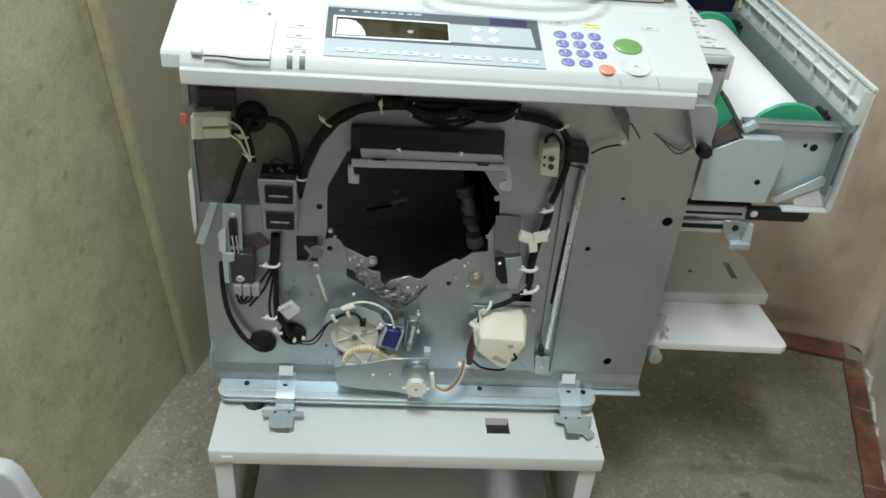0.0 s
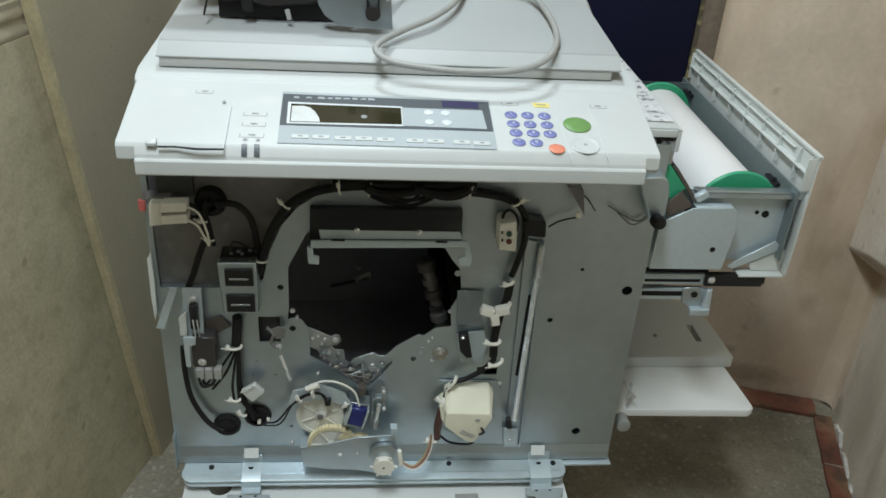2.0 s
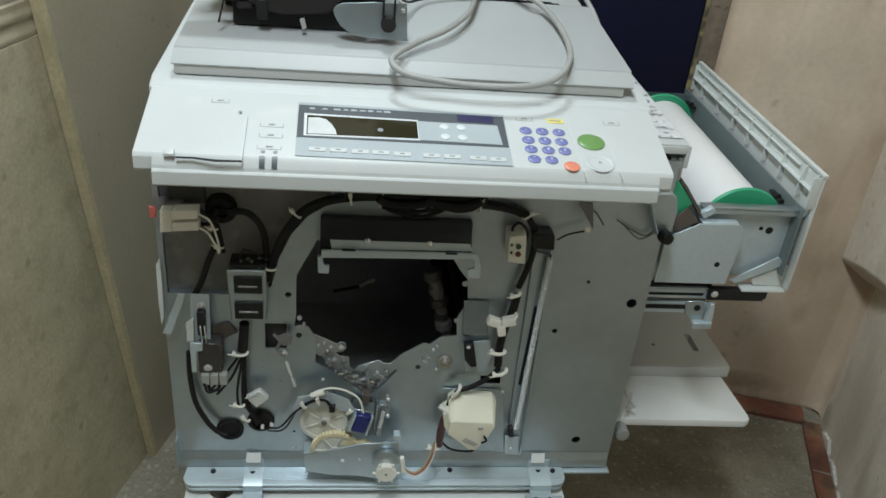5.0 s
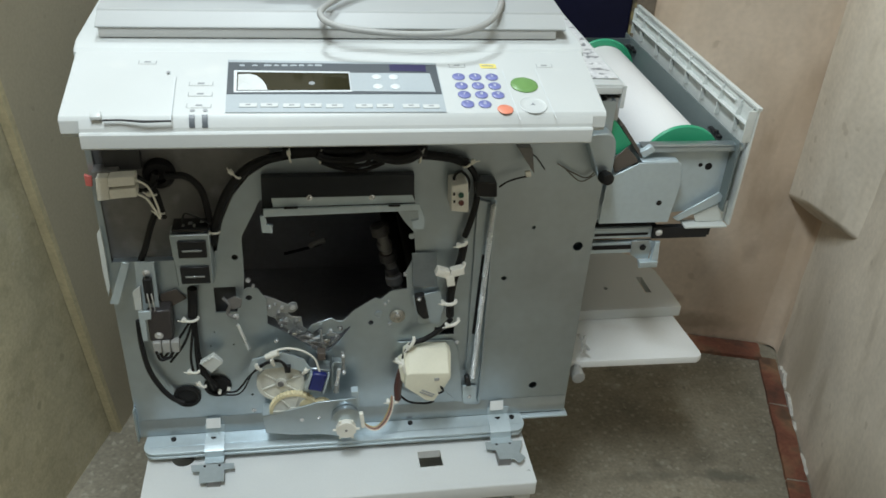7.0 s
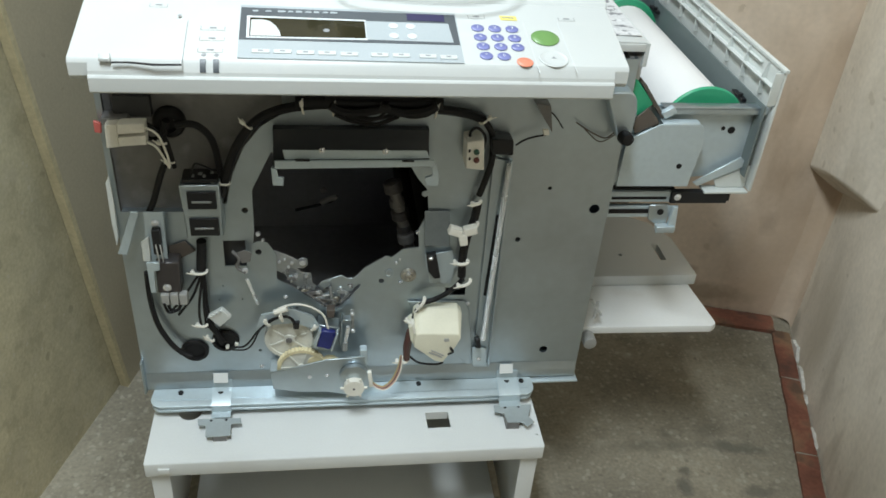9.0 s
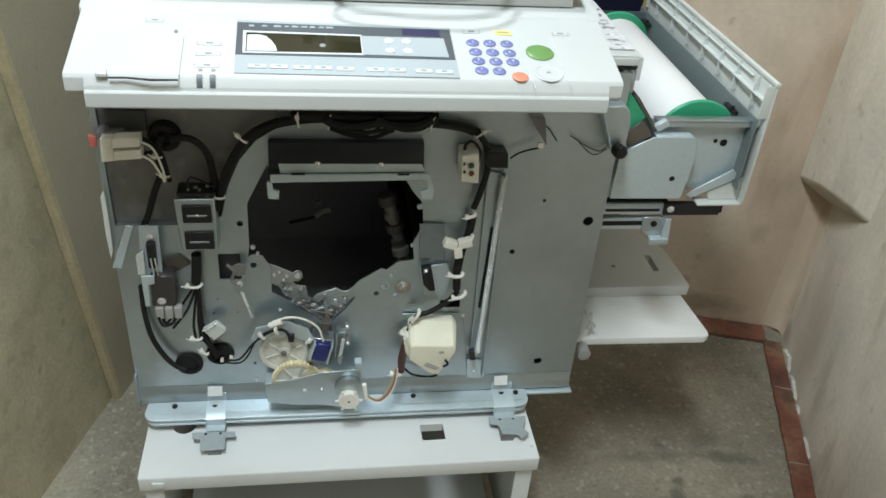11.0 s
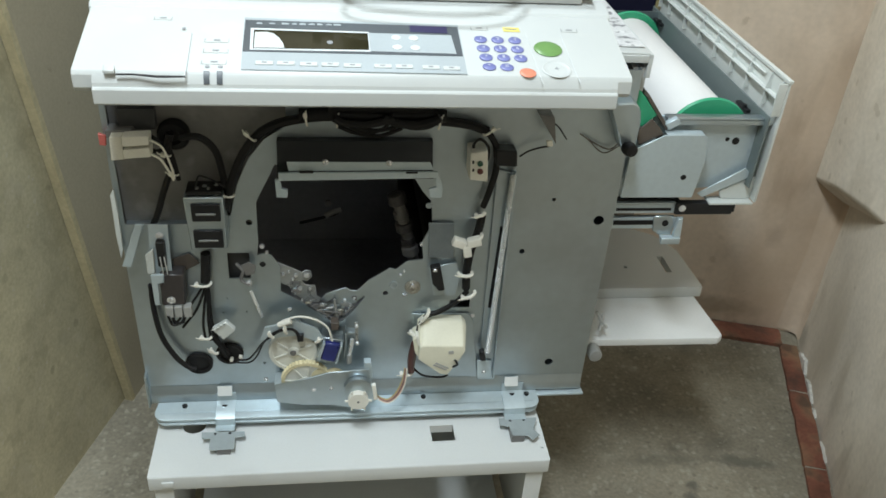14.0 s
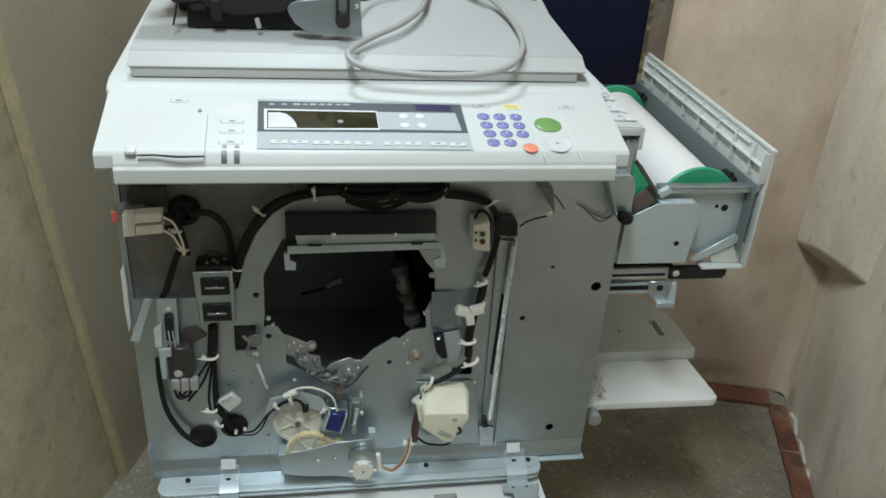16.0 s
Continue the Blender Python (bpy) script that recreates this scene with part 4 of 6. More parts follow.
for a, b in (((-0.0382, 0.8623), (0.0098, 0.8609)), ((0.0228, 0.8615), (0.0984, 0.8604)), ((0.1074, 0.8609), (0.1572, 0.8604))):
    part("lip_slot", on_plate([a, b, (b[0], b[1] - 0.0035), (a[0], a[1] - 0.0035)], 0.9472, 0.9477, 0), BLACK, machine)
for a, b in (((-0.0259, 0.8686), (-0.0067, 0.8651)), ((0.1221, 0.8672), (0.1390, 0.8645))):
    part("bar_notch", on_plate(quad(a, b), 0.9415, 0.9428, 0), BLACK, machine)
screw((0.0103, 0.8795), 0.9475, 0.003)
screw((0.0986, 0.8779), 0.9475, 0.003)
for k in range(2):
    part("roller", cyl((0.165 + 0.02 * k, 1.05, 0.62 + 0.06 * k), (0.165 + 0.02 * k, 1.39, 0.62 + 0.06 * k), 0.018, 20), DARK_GREY, machine)
for p, r, h, tone in (((0.1238, 0.7500), 0.0150, 0.022, WORN), ((0.1310, 0.7230), 0.0125, 0.017, STEEL_DARK), ((0.1376, 0.6990), 0.0150, 0.020, WORN), ((0.1440, 0.6740), 0.0120, 0.015, WORN), ((0.1490, 0.6530), 0.0145, 0.019, STEEL_DARK)):
    part("roller_ring", lathe([(r * 0.7, 0), (r, 0.003), (r, h - 0.003), (r * 0.7, h)], (p[0], 1.065, p[1] - 0.009), (-0.2, 0.1, 0.95), 18), tone, machine, "worn dark roller")
p0, p1 = (0.1200, 0.7621), (0.1542, 0.6314)
part("roller_shaft", cyl((p0[0], 1.062, p0[1]), (p1[0], 1.067, p1[1]), 0.0095, 14), STEEL_DARK, machine)
q = (0.0198, 0.6478)
part("cavity_clip", tube([(q[0] - 0.014, 1.2, q[1] - 0.008), (q[0], 1.2, q[1]), (q[0] + 0.014, 1.2, q[1] + 0.004)], 0.005, 8), CABLE_GREY, machine)
part("cavity_clip", disc((0.0109, 0.6674), 0.006, 1.195, 1.2, 14), STEEL_DARK, machine)
part("cavity_rod", tube([(q[0] + 0.014, 1.205, q[1] + 0.004), (q[0], 1.21, q[1] - 0.012), (q[0] - 0.06, 1.22, q[1] - 0.035)], 0.003, 6), BLACK, machine)
# linkage plates round the rim of the opening
def link(poly, y, mat_l):
    return part("linkage_plate", on_plate(poly, y, y + 0.002, 0.0008), mat_l, machine)


link([(-0.0708, 0.6740), (-0.0474, 0.6621), (-0.0311, 0.6529), (-0.0239, 0.6577), (-0.0167, 0.6558), (-0.0146, 0.6437), (-0.0216, 0.6355), (-0.0308, 0.6363), (-0.0343, 0.6305), (-0.0396, 0.6223), (-0.0506, 0.6241), (-0.0652, 0.6324), (-0.0707, 0.6411)], 1.006, DULL)
link([(-0.0507, 0.6353), (-0.0326, 0.6362), (-0.0260, 0.6263), (-0.0104, 0.6248), (-0.0080, 0.6032), (-0.0005, 0.5989), (-0.0057, 0.5894), (-0.0299, 0.5930), (-0.0449, 0.6084), (-0.0524, 0.6218)], 1.009, DULL)
link([(-0.0023, 0.5988), (0.0065, 0.6107), (0.0220, 0.6160), (0.0383, 0.6225), (0.0460, 0.6160), (0.0571, 0.6153), (0.0667, 0.6260), (0.0758, 0.6276), (0.0751, 0.6081), (0.0609, 0.5970), (0.0539, 0.5885), (0.0370, 0.5913), (0.0366, 0.5795), (0.0244, 0.5790), (0.0207, 0.6022), (0.0072, 0.5923)], 1.005, STEEL)
link([(-0.0092, 0.5799), (0.0072, 0.5900), (0.0241, 0.5860), (0.0357, 0.5771), (0.0386, 0.5558), (0.0237, 0.5504), (0.0121, 0.5583)], 1.013, DULL)
link([(-0.1221, 0.6824), (-0.1097, 0.6883), (-0.0992, 0.6813), (-0.1020, 0.6661), (-0.1154, 0.6622), (-0.1179, 0.6718)], 0.984, STEEL_DARK)
for p, r, y in (((-0.0599, 0.6505), 0.0025, 1.006), ((-0.0509, 0.6553), 0.002, 1.006), ((-0.0400, 0.6481), 0.003, 1.006), ((-0.0453, 0.6401), 0.002, 1.006), ((-0.0350, 0.6203), 0.004, 1.009), ((-0.0185, 0.6199), 0.0025, 1.009), ((-0.0229, 0.6500), 0.0055, 1.004), ((-0.0161, 0.5936), 0.003, 1.009),
                ((0.0080, 0.5688), 0.0035, 1.012), ((0.0253, 0.5589), 0.004, 1.012), ((0.0523, 0.6013), 0.0025, 1.005), ((0.0367, 0.5971), 0.003, 1.005), ((-0.0893, 0.7083), 0.004, 1.0), ((-0.0823, 0.6971), 0.0028, 1.0), ((0.1566, 0.7085), 0.003, 1.0),
                ((0.1256, 0.6502), 0.0022, 0.9995), ((0.1314, 0.6571), 0.0015, 0.9995), ((0.1327, 0.6107), 0.0018, 0.9995), ((0.1363, 0.6120), 0.0018, 0.9995), ((-0.1111, 0.6503), 0.005, 0.984)):
    part("pivot_bolt", lathe([(r, 0), (r, 0.003), (r * 0.8, 0.0045), (r * 0.35, 0.005), (r * 0.3, 0.0035)], (p[0], y, p[1]), (0, -1, 0), 12), CHROME, machine)
hub = part("pivot_hub", lathe([(0.013, 0), (0.013, 0.002), (0.011, 0.005), (0.0075, 0.006), (0.0065, 0.010), (0.003, 0.011), (0.0028, 0.008)], (0.1463, 0.9994, 0.6251), (0, -1, 0), 24), BRASS, machine, "brassy pivot hub")
part("pivot_bolt", lathe([(0.0035, 0), (0.0035, 0.003), (0.001, 0.0035)], (0.1455, 0.991, 0.6341), (0, -1, 0), 12), CHROME, machine)
part("pivot_ring", lathe([(0.0075, 0), (0.0075, 0.0015), (0.0055, 0.002), (0.0045, 0.0012), (0.0015, 0.0012)], (0.1153, 0.9994, 0.6294), (0, -1, 0), 20), STEEL, machine)
rng = random.Random(11)
RIM = [(0.0016, 0.5920), (0.0095, 0.5783), (0.0185, 0.5881), (0.0174, 0.5669), (0.0286, 0.5697), (0.0410, 0.5844), (-0.0059, 0.5964)]
RIM += [(-0.046 + 0.0105 * k, 0.626 - 0.0105 * k + 0.006 * (k % 2)) for k in range(6)] + [(0.024 + 0.0085 * k, 0.570 + 0.0095 * k) for k in range(4)]
for k, p in enumerate(RIM):
    x, z, w = p[0] + rng.uniform(-0.005, 0.005), p[1] + rng.uniform(-0.004, 0.005), rng.uniform(0.0035, 0.0080)
    poly = [(x + w * math.cos(6.28 * q / 5 + k) * (1 + 0.4 * (q % 2)), z + 0.6 * w * math.sin(6.28 * q / 5 + k)) for q in range(5)]
    y = 0.990 + rng.random() * 0.014
    part("linkage_cam", on_plate(poly, y, y + 0.003, 0.0006), (DULL, STEEL_DARK, STEEL, STEEL_DARK, BRASS)[k % 5], machine)
    part("linkage_pin", disc((p[0] + rng.uniform(-0.007, 0.007), p[1] + rng.uniform(-0.004, 0.007)), rng.uniform(0.0012, 0.0022), y - 0.004, y + 0.002, 10, 0.0005), (CHROME, STEEL_DARK, DULL)[k % 3], machine)
for a, b in (((-0.010, 0.5905), (0.030, 0.5820)), ((-0.020, 0.6010), (0.012, 0.5760)), ((0.034, 0.5790), (0.052, 0.5960))):
    part("linkage_rod", cyl((a[0], 0.988, a[1]), (b[0], 0.990, b[1]), 0.0011, 8), STEEL_DARK, machine)
part("linkage_arm", tube([(0.0197, 0.998, 0.6044), (0.0226, 0.995, 0.5789), (0.0254, 0.995, 0.5553)], 0.0024, 8), DULL, machine)
part("linkage_arm", tube([(-0.0073, 1.003, 0.5800), (0.0186, 1.001, 0.5858)], 0.0022, 8), CHROME, machine)
part("linkage_block", join(on_plate([(0.0370, 0.5530), (0.0400, 0.5520), (0.0370, 0.4960), (0.0335, 0.4970)], 0.972, 0.995, 0.0006), on_plate([(0.0400, 0.5560), (0.0560, 0.5540), (0.0560, 0.5480), (0.0400, 0.5500)], 0.972, 0.985, 0.0006)), STEEL, machine)
part("linkage_plate", on_plate([(0.0520, 0.5760), (0.0575, 0.5750), (0.0590, 0.5260), (0.0535, 0.5270)], 0.972, 0.975, 0.0006), DULL, machine)
for p, r in (((0.0552, 0.5690), 0.0032), ((0.0562, 0.5330), 0.0036)):
    part("pivot_bolt", lathe([(r, 0), (r, 0.003), (r * 0.7, 0.0045), (r * 0.3, 0.005)], (p[0], 0.972, p[1]), (0, -1, 0), 12), CHROME, machine)
part("linkage_pin", cyl((0.0484, 0.962, 0.5495), (0.0437, 0.962, 0.5171), 0.0034, 12, 0.0008), CHROME, machine)
part("linkage_pin", cyl((0.0437, 0.962, 0.5165), (0.0428, 0.962, 0.5000), 0.0046, 12, 0.0008), DULL, machine)
part("relay", on_plate([(0.0140, 0.5735), (0.0270, 0.5725), (0.0262, 0.5570), (0.0132, 0.5580)], 0.975, 0.992, 0.001), BROWN, machine)
part("guide_rod", cyl((-0.1096, 0.985, 0.6326), (-0.0955, 0.985, 0.5819), 0.0026, 12, 0.0006), SPRING, machine, "bright steel guide rod")
for p in ((-0.0520, 0.5838), (-0.0976, 0.4348), (0.2188, 0.5636), (0.2497, 0.5625), (0.2755, 0.4497), (-0.1699, 0.5372), (0.3323, 0.4088)):
    screw(p, 0.9995, 0.0028)
# back of the square hole, blackened in place of its depth shade
part("dark_well", box(-0.1472, -0.1028, 1.012, 1.014, 0.6386, 0.7035), SHADE_BLACK, machine)
part("latch", tube([(-0.1292, 0.99, 0.6820), (-0.1188, 0.985, 0.6718), (-0.1227, 0.985, 0.6553), (-0.1094, 0.98, 0.6482)], 0.0028, 8), STEEL_DARK, machine)

# ---- left group: sockets, connectors, switch ----
part("side_guide", on_plate([(-0.2967, 0.8030), (-0.2907, 0.8146), (-0.2902, 0.7763), (-0.2921, 0.7100), (-0.2971, 0.6931), (-0.2984, 0.7342)], 0.990, 0.995), CLEAR_ISH, machine, "milky plastic side guide")
part("side_flap", on_plate([(-0.2658, 0.7619), (-0.2551, 0.7605), (-0.2808, 0.6861), (-0.2944, 0.6876)], 0.978, 0.982), STEEL_PALE, machine, "bent pale zinc-plated flap")
sock = part("socket_block", join(on_plate([(-0.1917, 0.8127), (-0.1357, 0.8137), (-0.1357, 0.7266), (-0.1881, 0.7231)], 0.965, 0.999, 0.0015)), STEEL, machine, "two-way power socket block")
for a, b in (((-0.1817, 0.8038), (-0.1410, 0.7751)), ((-0.1822, 0.7594), (-0.1406, 0.7294))):
    part("socket", on_plate(quad(a, b), 0.9615, 0.9648, 0.001), BLACK_PL, sock)
    m = ((a[0] + b[0]) / 2, (a[1] + b[1]) / 2 - 0.001)
    part("contact", on_plate(quad((m[0] - 0.0140, m[1] - 0.0019), (m[0] + 0.0140, m[1] + 0.0015)), 0.9595, 0.9612, 0.0006), DULL, sock)
part("terminal_block", box(-0.1877, -0.1373, 0.968, 0.9995, 0.8160, 0.8216, 0.001), BLACK_PL, machine)
for x, y, w in ((-0.1745, 0.974, 0.0045), (-0.1655, 0.980, 0.0060), (-0.1585, 0.973, 0.0040), (-0.1490, 0.984, 0.0050)):
    part("terminal", box(x, x + w, y, y + 0.006, 0.8213, 0.8238, 0.001), DULL, machine)
wire([(-0.1749, 0.8215), (-0.1695, 0.8405), (-0.1635, 0.8428), (-0.1496, 0.8359), (-0.1328, 0.8246)], 0.975, 0.0013, BLACK)
part("connector", join(on_plate([(-0.2788, 0.9049), (-0.2625, 0.9058), (-0.2641, 0.8709), (-0.2815, 0.8691)], 0.97, 1.0, 0.001), on_plate([(-0.2614, 0.9073), (-0.2259, 0.9093), (-0.2269, 0.8955), (-0.2627, 0.8927)], 0.965, 0.985, 0.001), on_plate([(-0.2624, 0.8875), (-0.2264, 0.8912), (-0.2267, 0.8772), (-0.2628, 0.8744)], 0.965, 0.985, 0.001)), IVORY, machine, "white wire connector pair")
part("connector_bracket", on_plate([(-0.2872, 0.9069), (-0.2521, 0.9088), (-0.2489, 0.9003), (-0.2867, 0.8966)], 0.985, 1.01), STEEL_DARK, machine)
part("red_tab", on_plate([(-0.2969, 0.9029), (-0.2872, 0.8991), (-0.2887, 0.8842), (-0.2972, 0.8855)], 0.985, 0.99), RED_SOFT, machine)
wire([(-0.2256, 0.9024), (-0.2109, 0.8911), (-0.2024, 0.8634), (-0.1997, 0.8428)], 0.968, 0.0016, IVORY)
wire([(-0.2263, 0.8816), (-0.2144, 0.8734), (-0.2060, 0.8560), (-0.2006, 0.8409)], 0.966, 0.0016, IVORY)
part("cable_gland", lathe([(0.0225, 0), (0.0225, 0.010), (0.019, 0.015), (0.012, 0.016), (0.009, 0.010)], (-0.2010, 1.0125, 0.8920), (0, -1, 0), 28), BLACK, machine, "black rubber cable gland")
wire([(-0.2025, 0.9014), (-0.2098, 0.8725), (-0.2053, 0.8410)], 0.99, 0.0058, BLACK, "cable")
wire([(-0.2076, 0.8429), (-0.2200, 0.8143), (-0.2334, 0.7752), (-0.2433, 0.7530)], 0.99, 0.0048, BLACK, "cable")
wire([(-0.1910, 0.8959), (-0.1632, 0.8956), (-0.1433, 0.8736), (-0.1363, 0.8327), (-0.1356, 0.7995)], 0.99, 0.005, BLACK, "cable")
wire([(-0.1371, 0.7841), (-0.1261, 0.8231), (-0.1088, 0.8659), (-0.0842, 0.9004), (-0.0521, 0.9197), (-0.0043, 0.9293), (0.0519, 0.9306), (0.1171, 0.9254), (0.1702, 0.9248), (0.2150, 0.9190), (0.2424, 0.9091)], 0.987, 0.0068, BLACK, "harness", "thick black wiring harness")
for line, r in ((((-0.0250, 0.9330), (0.0150, 0.9350), (0.0550, 0.9330), (0.1000, 0.9330), (0.1500, 0.9350), (0.1800, 0.9330)), 0.0095), (((0.0150, 0.9440), (0.0600, 0.9460), (0.1100, 0.9450), (0.1650, 0.9470)), 0.0085), (((0.0050, 0.9560), (0.0700, 0.9580), (0.1750, 0.9570)), 0.0090)):
    wire(line, 0.985, r, BLACK, "harness", "thick black wiring bundle under the console", 10)
wire([(0.0282, 0.9206), (0.0531, 0.9105), (0.0861, 0.9060), (0.1177, 0.9184)], 0.976, 0.003, BLACK, "cable")
wire([(0.0443, 0.9232), (0.0771, 0.9162), (0.1093, 0.9215)], 0.972, 0.003, BLACK, "cable")
wire([(0.0252, 0.9404), (0.0391, 0.9253), (0.0658, 0.9126), (0.0909, 0.9190), (0.1015, 0.9346)], 0.972, 0.0025, BLACK, "cable")
wire([(0.0229, 0.9370), (0.0345, 0.9303), (0.0594, 0.9272), (0.0844, 0.9309), (0.1046, 0.9380)], 0.968, 0.006, BLACK, "cable")
wire([(0.0905, 0.9378), (0.1127, 0.9296), (0.1406, 0.9273), (0.1618, 0.9336), (0.1694, 0.9388)], 0.968, 0.0065, BLACK, "cable")
wire([(0.1047, 0.9329), (0.1304, 0.9237), (0.1542, 0.9257), (0.1665, 0.9336)], 0.964, 0.0025, BLACK, "cable")
wire([(-0.2322, 0.8852), (-0.2250, 0.8766), (-0.2125, 0.8801), (-0.2014, 0.8916)], 0.985, 0.003, BLACK, "cable")
wire([(-0.2299, 0.8972), (-0.2190, 0.8888), (-0.2058, 0.8732), (-0.2002, 0.8411), (-0.1985, 0.8284)], 0.99, 0.0035, BLACK, "cable")
for p in ((-0.2084, 0.8730), (-0.2011, 0.8428)):
    tie(p, 0.982, 1.2, 0.012, 0.0014)
for p, a in (((-0.0922, 0.9026), 0.8), ((-0.0155, 0.9287), 0.15), ((0.0266, 0.9263), 0.0), ((0.1702, 0.9248), -0.1), ((0.2419, 0.9126), -0.9), ((-0.1306, 0.8096), 1.45)):
    tie(p, 0.980, a, 0.021, 0.0016)
part("board_bracket", sheet([(-0.2485, 0.7608), (-0.2210, 0.7602), (-0.2233, 0.6719), (-0.2535, 0.6726)], [], "y", 0.979, 0.981), STEEL_PALE, machine)
part("ribbon_connector", on_plate([(-0.2394, 0.7356), (-0.2269, 0.7352), (-0.2281, 0.6911), (-0.2399, 0.6927)], 0.968, 0.9785, 0.001), BLACK_PL, machine)
for k in range(2):
    part("connector_latch", on_plate([(-0.2358 + 0.006 * k, 0.712), (-0.2341 + 0.006 * k, 0.712), (-0.2324 + 0.006 * k, 0.68), (-0.2341 + 0.006 * k, 0.68)], 0.965, 0.9678), CHROME, machine)
screw((-0.2340, 0.7416), 0.9785, 0.004)
part("clear_guard", on_plate([(-0.2573, 0.7113), (-0.2446, 0.7221), (-0.2463, 0.6764), (-0.2582, 0.6779)], 0.972, 0.977, 0.001), CLEAR_ISH, machine)
part("brown_insulator", on_plate([(-0.2237, 0.6882), (-0.1988, 0.6978), (-0.1839, 0.6794), (-0.2075, 0.6654), (-0.2235, 0.6636)], 0.996, 0.9985), BROWN, machine)
part("switch_body", on_plate([(-0.2410, 0.6779), (-0.2058, 0.6775), (-0.2072, 0.6210), (-0.2425, 0.6195)], 0.968, 0.995, 0.002), SWITCH, machine, "dark brown power switch")
part("switch_bracket", join(on_plate([(-0.2519, 0.6808), (-0.2330, 0.6817), (-0.2340, 0.6669), (-0.2427, 0.6654), (-0.2439, 0.6253), (-0.2518, 0.6249)], 0.963, 0.9675)), STEEL_PALE, machine)
screw((-0.2277, 0.6315), 0.9675, 0.0045)
for k in range(3):
    a = (-0.2381 + 0.0135 * k, 0.0)
    part("terminal", on_plate(quad((a[0], 0.6010), (a[0] + 0.012, 0.6211)), 0.962, 0.975, 0.001), CABLE_GREY, machine)
wire([(-0.2589, 0.6489), (-0.2600, 0.5988), (-0.2547, 0.5467), (-0.2389, 0.5051), (-0.2232, 0.4835), (-0.2084, 0.4753)], 0.985, 0.0043, BLACK, "cable", "black power cable")
wire([(-0.1723, 0.7054), (-0.1742, 0.6799), (-0.1771, 0.6527)], 0.985, 0.0078, BLACK, "harness")
tie((-0.1789, 0.6527), 0.98, 1.57, 0.026)
for k, (dx, mid, end) in enumerate(((-4, (-0.2083, 0.6011), (-0.2310, 0.5713)), (0, (-0.1947, 0.6017), (-0.2194, 0.5659)), (2, (-0.1866, 0.5790), (-0.1863, 0.5461)), (4, (-0.1793, 0.5794), (-0.1792, 0.5368)), (6, (-0.1731, 0.5738), (-0.1653, 0.5326)), (3, (-0.1761, 0.5678), (-0.1569, 0.5024)))):
    wire([(-0.1775 + dx * 0.0008, 0.6450), mid, end], 0.984 - 0.002 * (k % 3), 0.0021, BLACK, "wire")
wire([(-0.2286, 0.6053), (-0.2269, 0.5907), (-0.2164, 0.5889), (-0.2084, 0.6039)], 0.965, 0.0026, BLACK)
wire([(-0.2348, 0.6050), (-0.2289, 0.5872), (-0.2117, 0.5936)], 0.962, 0.0022, BLACK)
part("plug", on_plate([(-0.1735, 0.5690), (-0.1505, 0.5845), (-0.1365, 0.5670), (-0.1562, 0.5470)], 0.970, 0.980, 0.0015), CLEAR_ISH, machine, "milky wire plug")
tie((-0.1843, 0.5486), 0.978, 1.4, 0.018)
tie((-0.1743, 0.5189), 0.978, 0.8, 0.016)
for p in ((-0.2046, 0.4767), (-0.1533, 0.4963)):
    part("grommet", lathe([(0.0225, 0), (0.0225, 0.003), (0.019, 0.005), (0.0165, 0.004), (0.016, -0.004)], (p[0], 0.9992, p[1]), (0, -1, 0), 24), BLACK, machine, "black rubber grommet")
    part("grommet_web", disc(p, 0.0168, 1.001, 1.004, 20, 0), BLACK, machine)
for k in range(4):
    q = Vector((-0.1690 + 0.0056 * k, 0.969, 0.5690 + 0.0038 * k))
    part("plug_pin", cyl(q, q + Vector((-0.003, -0.004, 0.004)), 0.0011, 8), SPRING, machine)
for p in ((-0.1508, 0.4865), (-0.1354, 0.4921)):
    part("pin", disc(p, 0.003, 0.990, 0.998, 12), IVORY, machine)
wire([(-0.1546, 0.5021), (-0.1684, 0.5265), (-0.1788, 0.5440)], 0.99, 0.005, BLACK, "cable")
wire([(-0.1400, 0.4985), (-0.1230, 0.4990), (-0.1110, 0.5110), (-0.0997, 0.5333, 0.972), (-0.0880, 0.5520, 0.964), (-0.0740, 0.5690, 0.961), (-0.0520, 0.5760, 0.960), (-0.0400, 0.5700, 0.959), (-0.0350, 0.5560, 0.958)], 0.978, 0.0017, BLACK)
wire([(-0.1400, 0.4960), (-0.1200, 0.4960), (-0.1075, 0.5080), (-0.0940, 0.5400, 0.970), (-0.0830, 0.5560, 0.963), (-0.0660, 0.5700, 0.961), (-0.0470, 0.5730, 0.960), (-0.0370, 0.5600, 0.958)], 0.974, 0.0014, BLACK)
wire([(-0.0625, 0.5899), (-0.0374, 0.5979), (-0.0120, 0.5921), (0.0085, 0.5745), (0.0160, 0.5464)], 0.962, 0.0018, IVORY)
part("wire_sleeve", tube([(-0.0682, 0.962, 0.5823), (-0.0484, 0.96, 0.5912)], 0.0048, 10, smooth=1), IVORY, machine)
tie((-0.0800, 0.5640), 0.960, 0.5, 0.014)
tie((-0.0570, 0.5745), 0.958, 0.2, 0.014)
tie((-0.0084, 0.5490), 0.962, -0.5, 0.012)

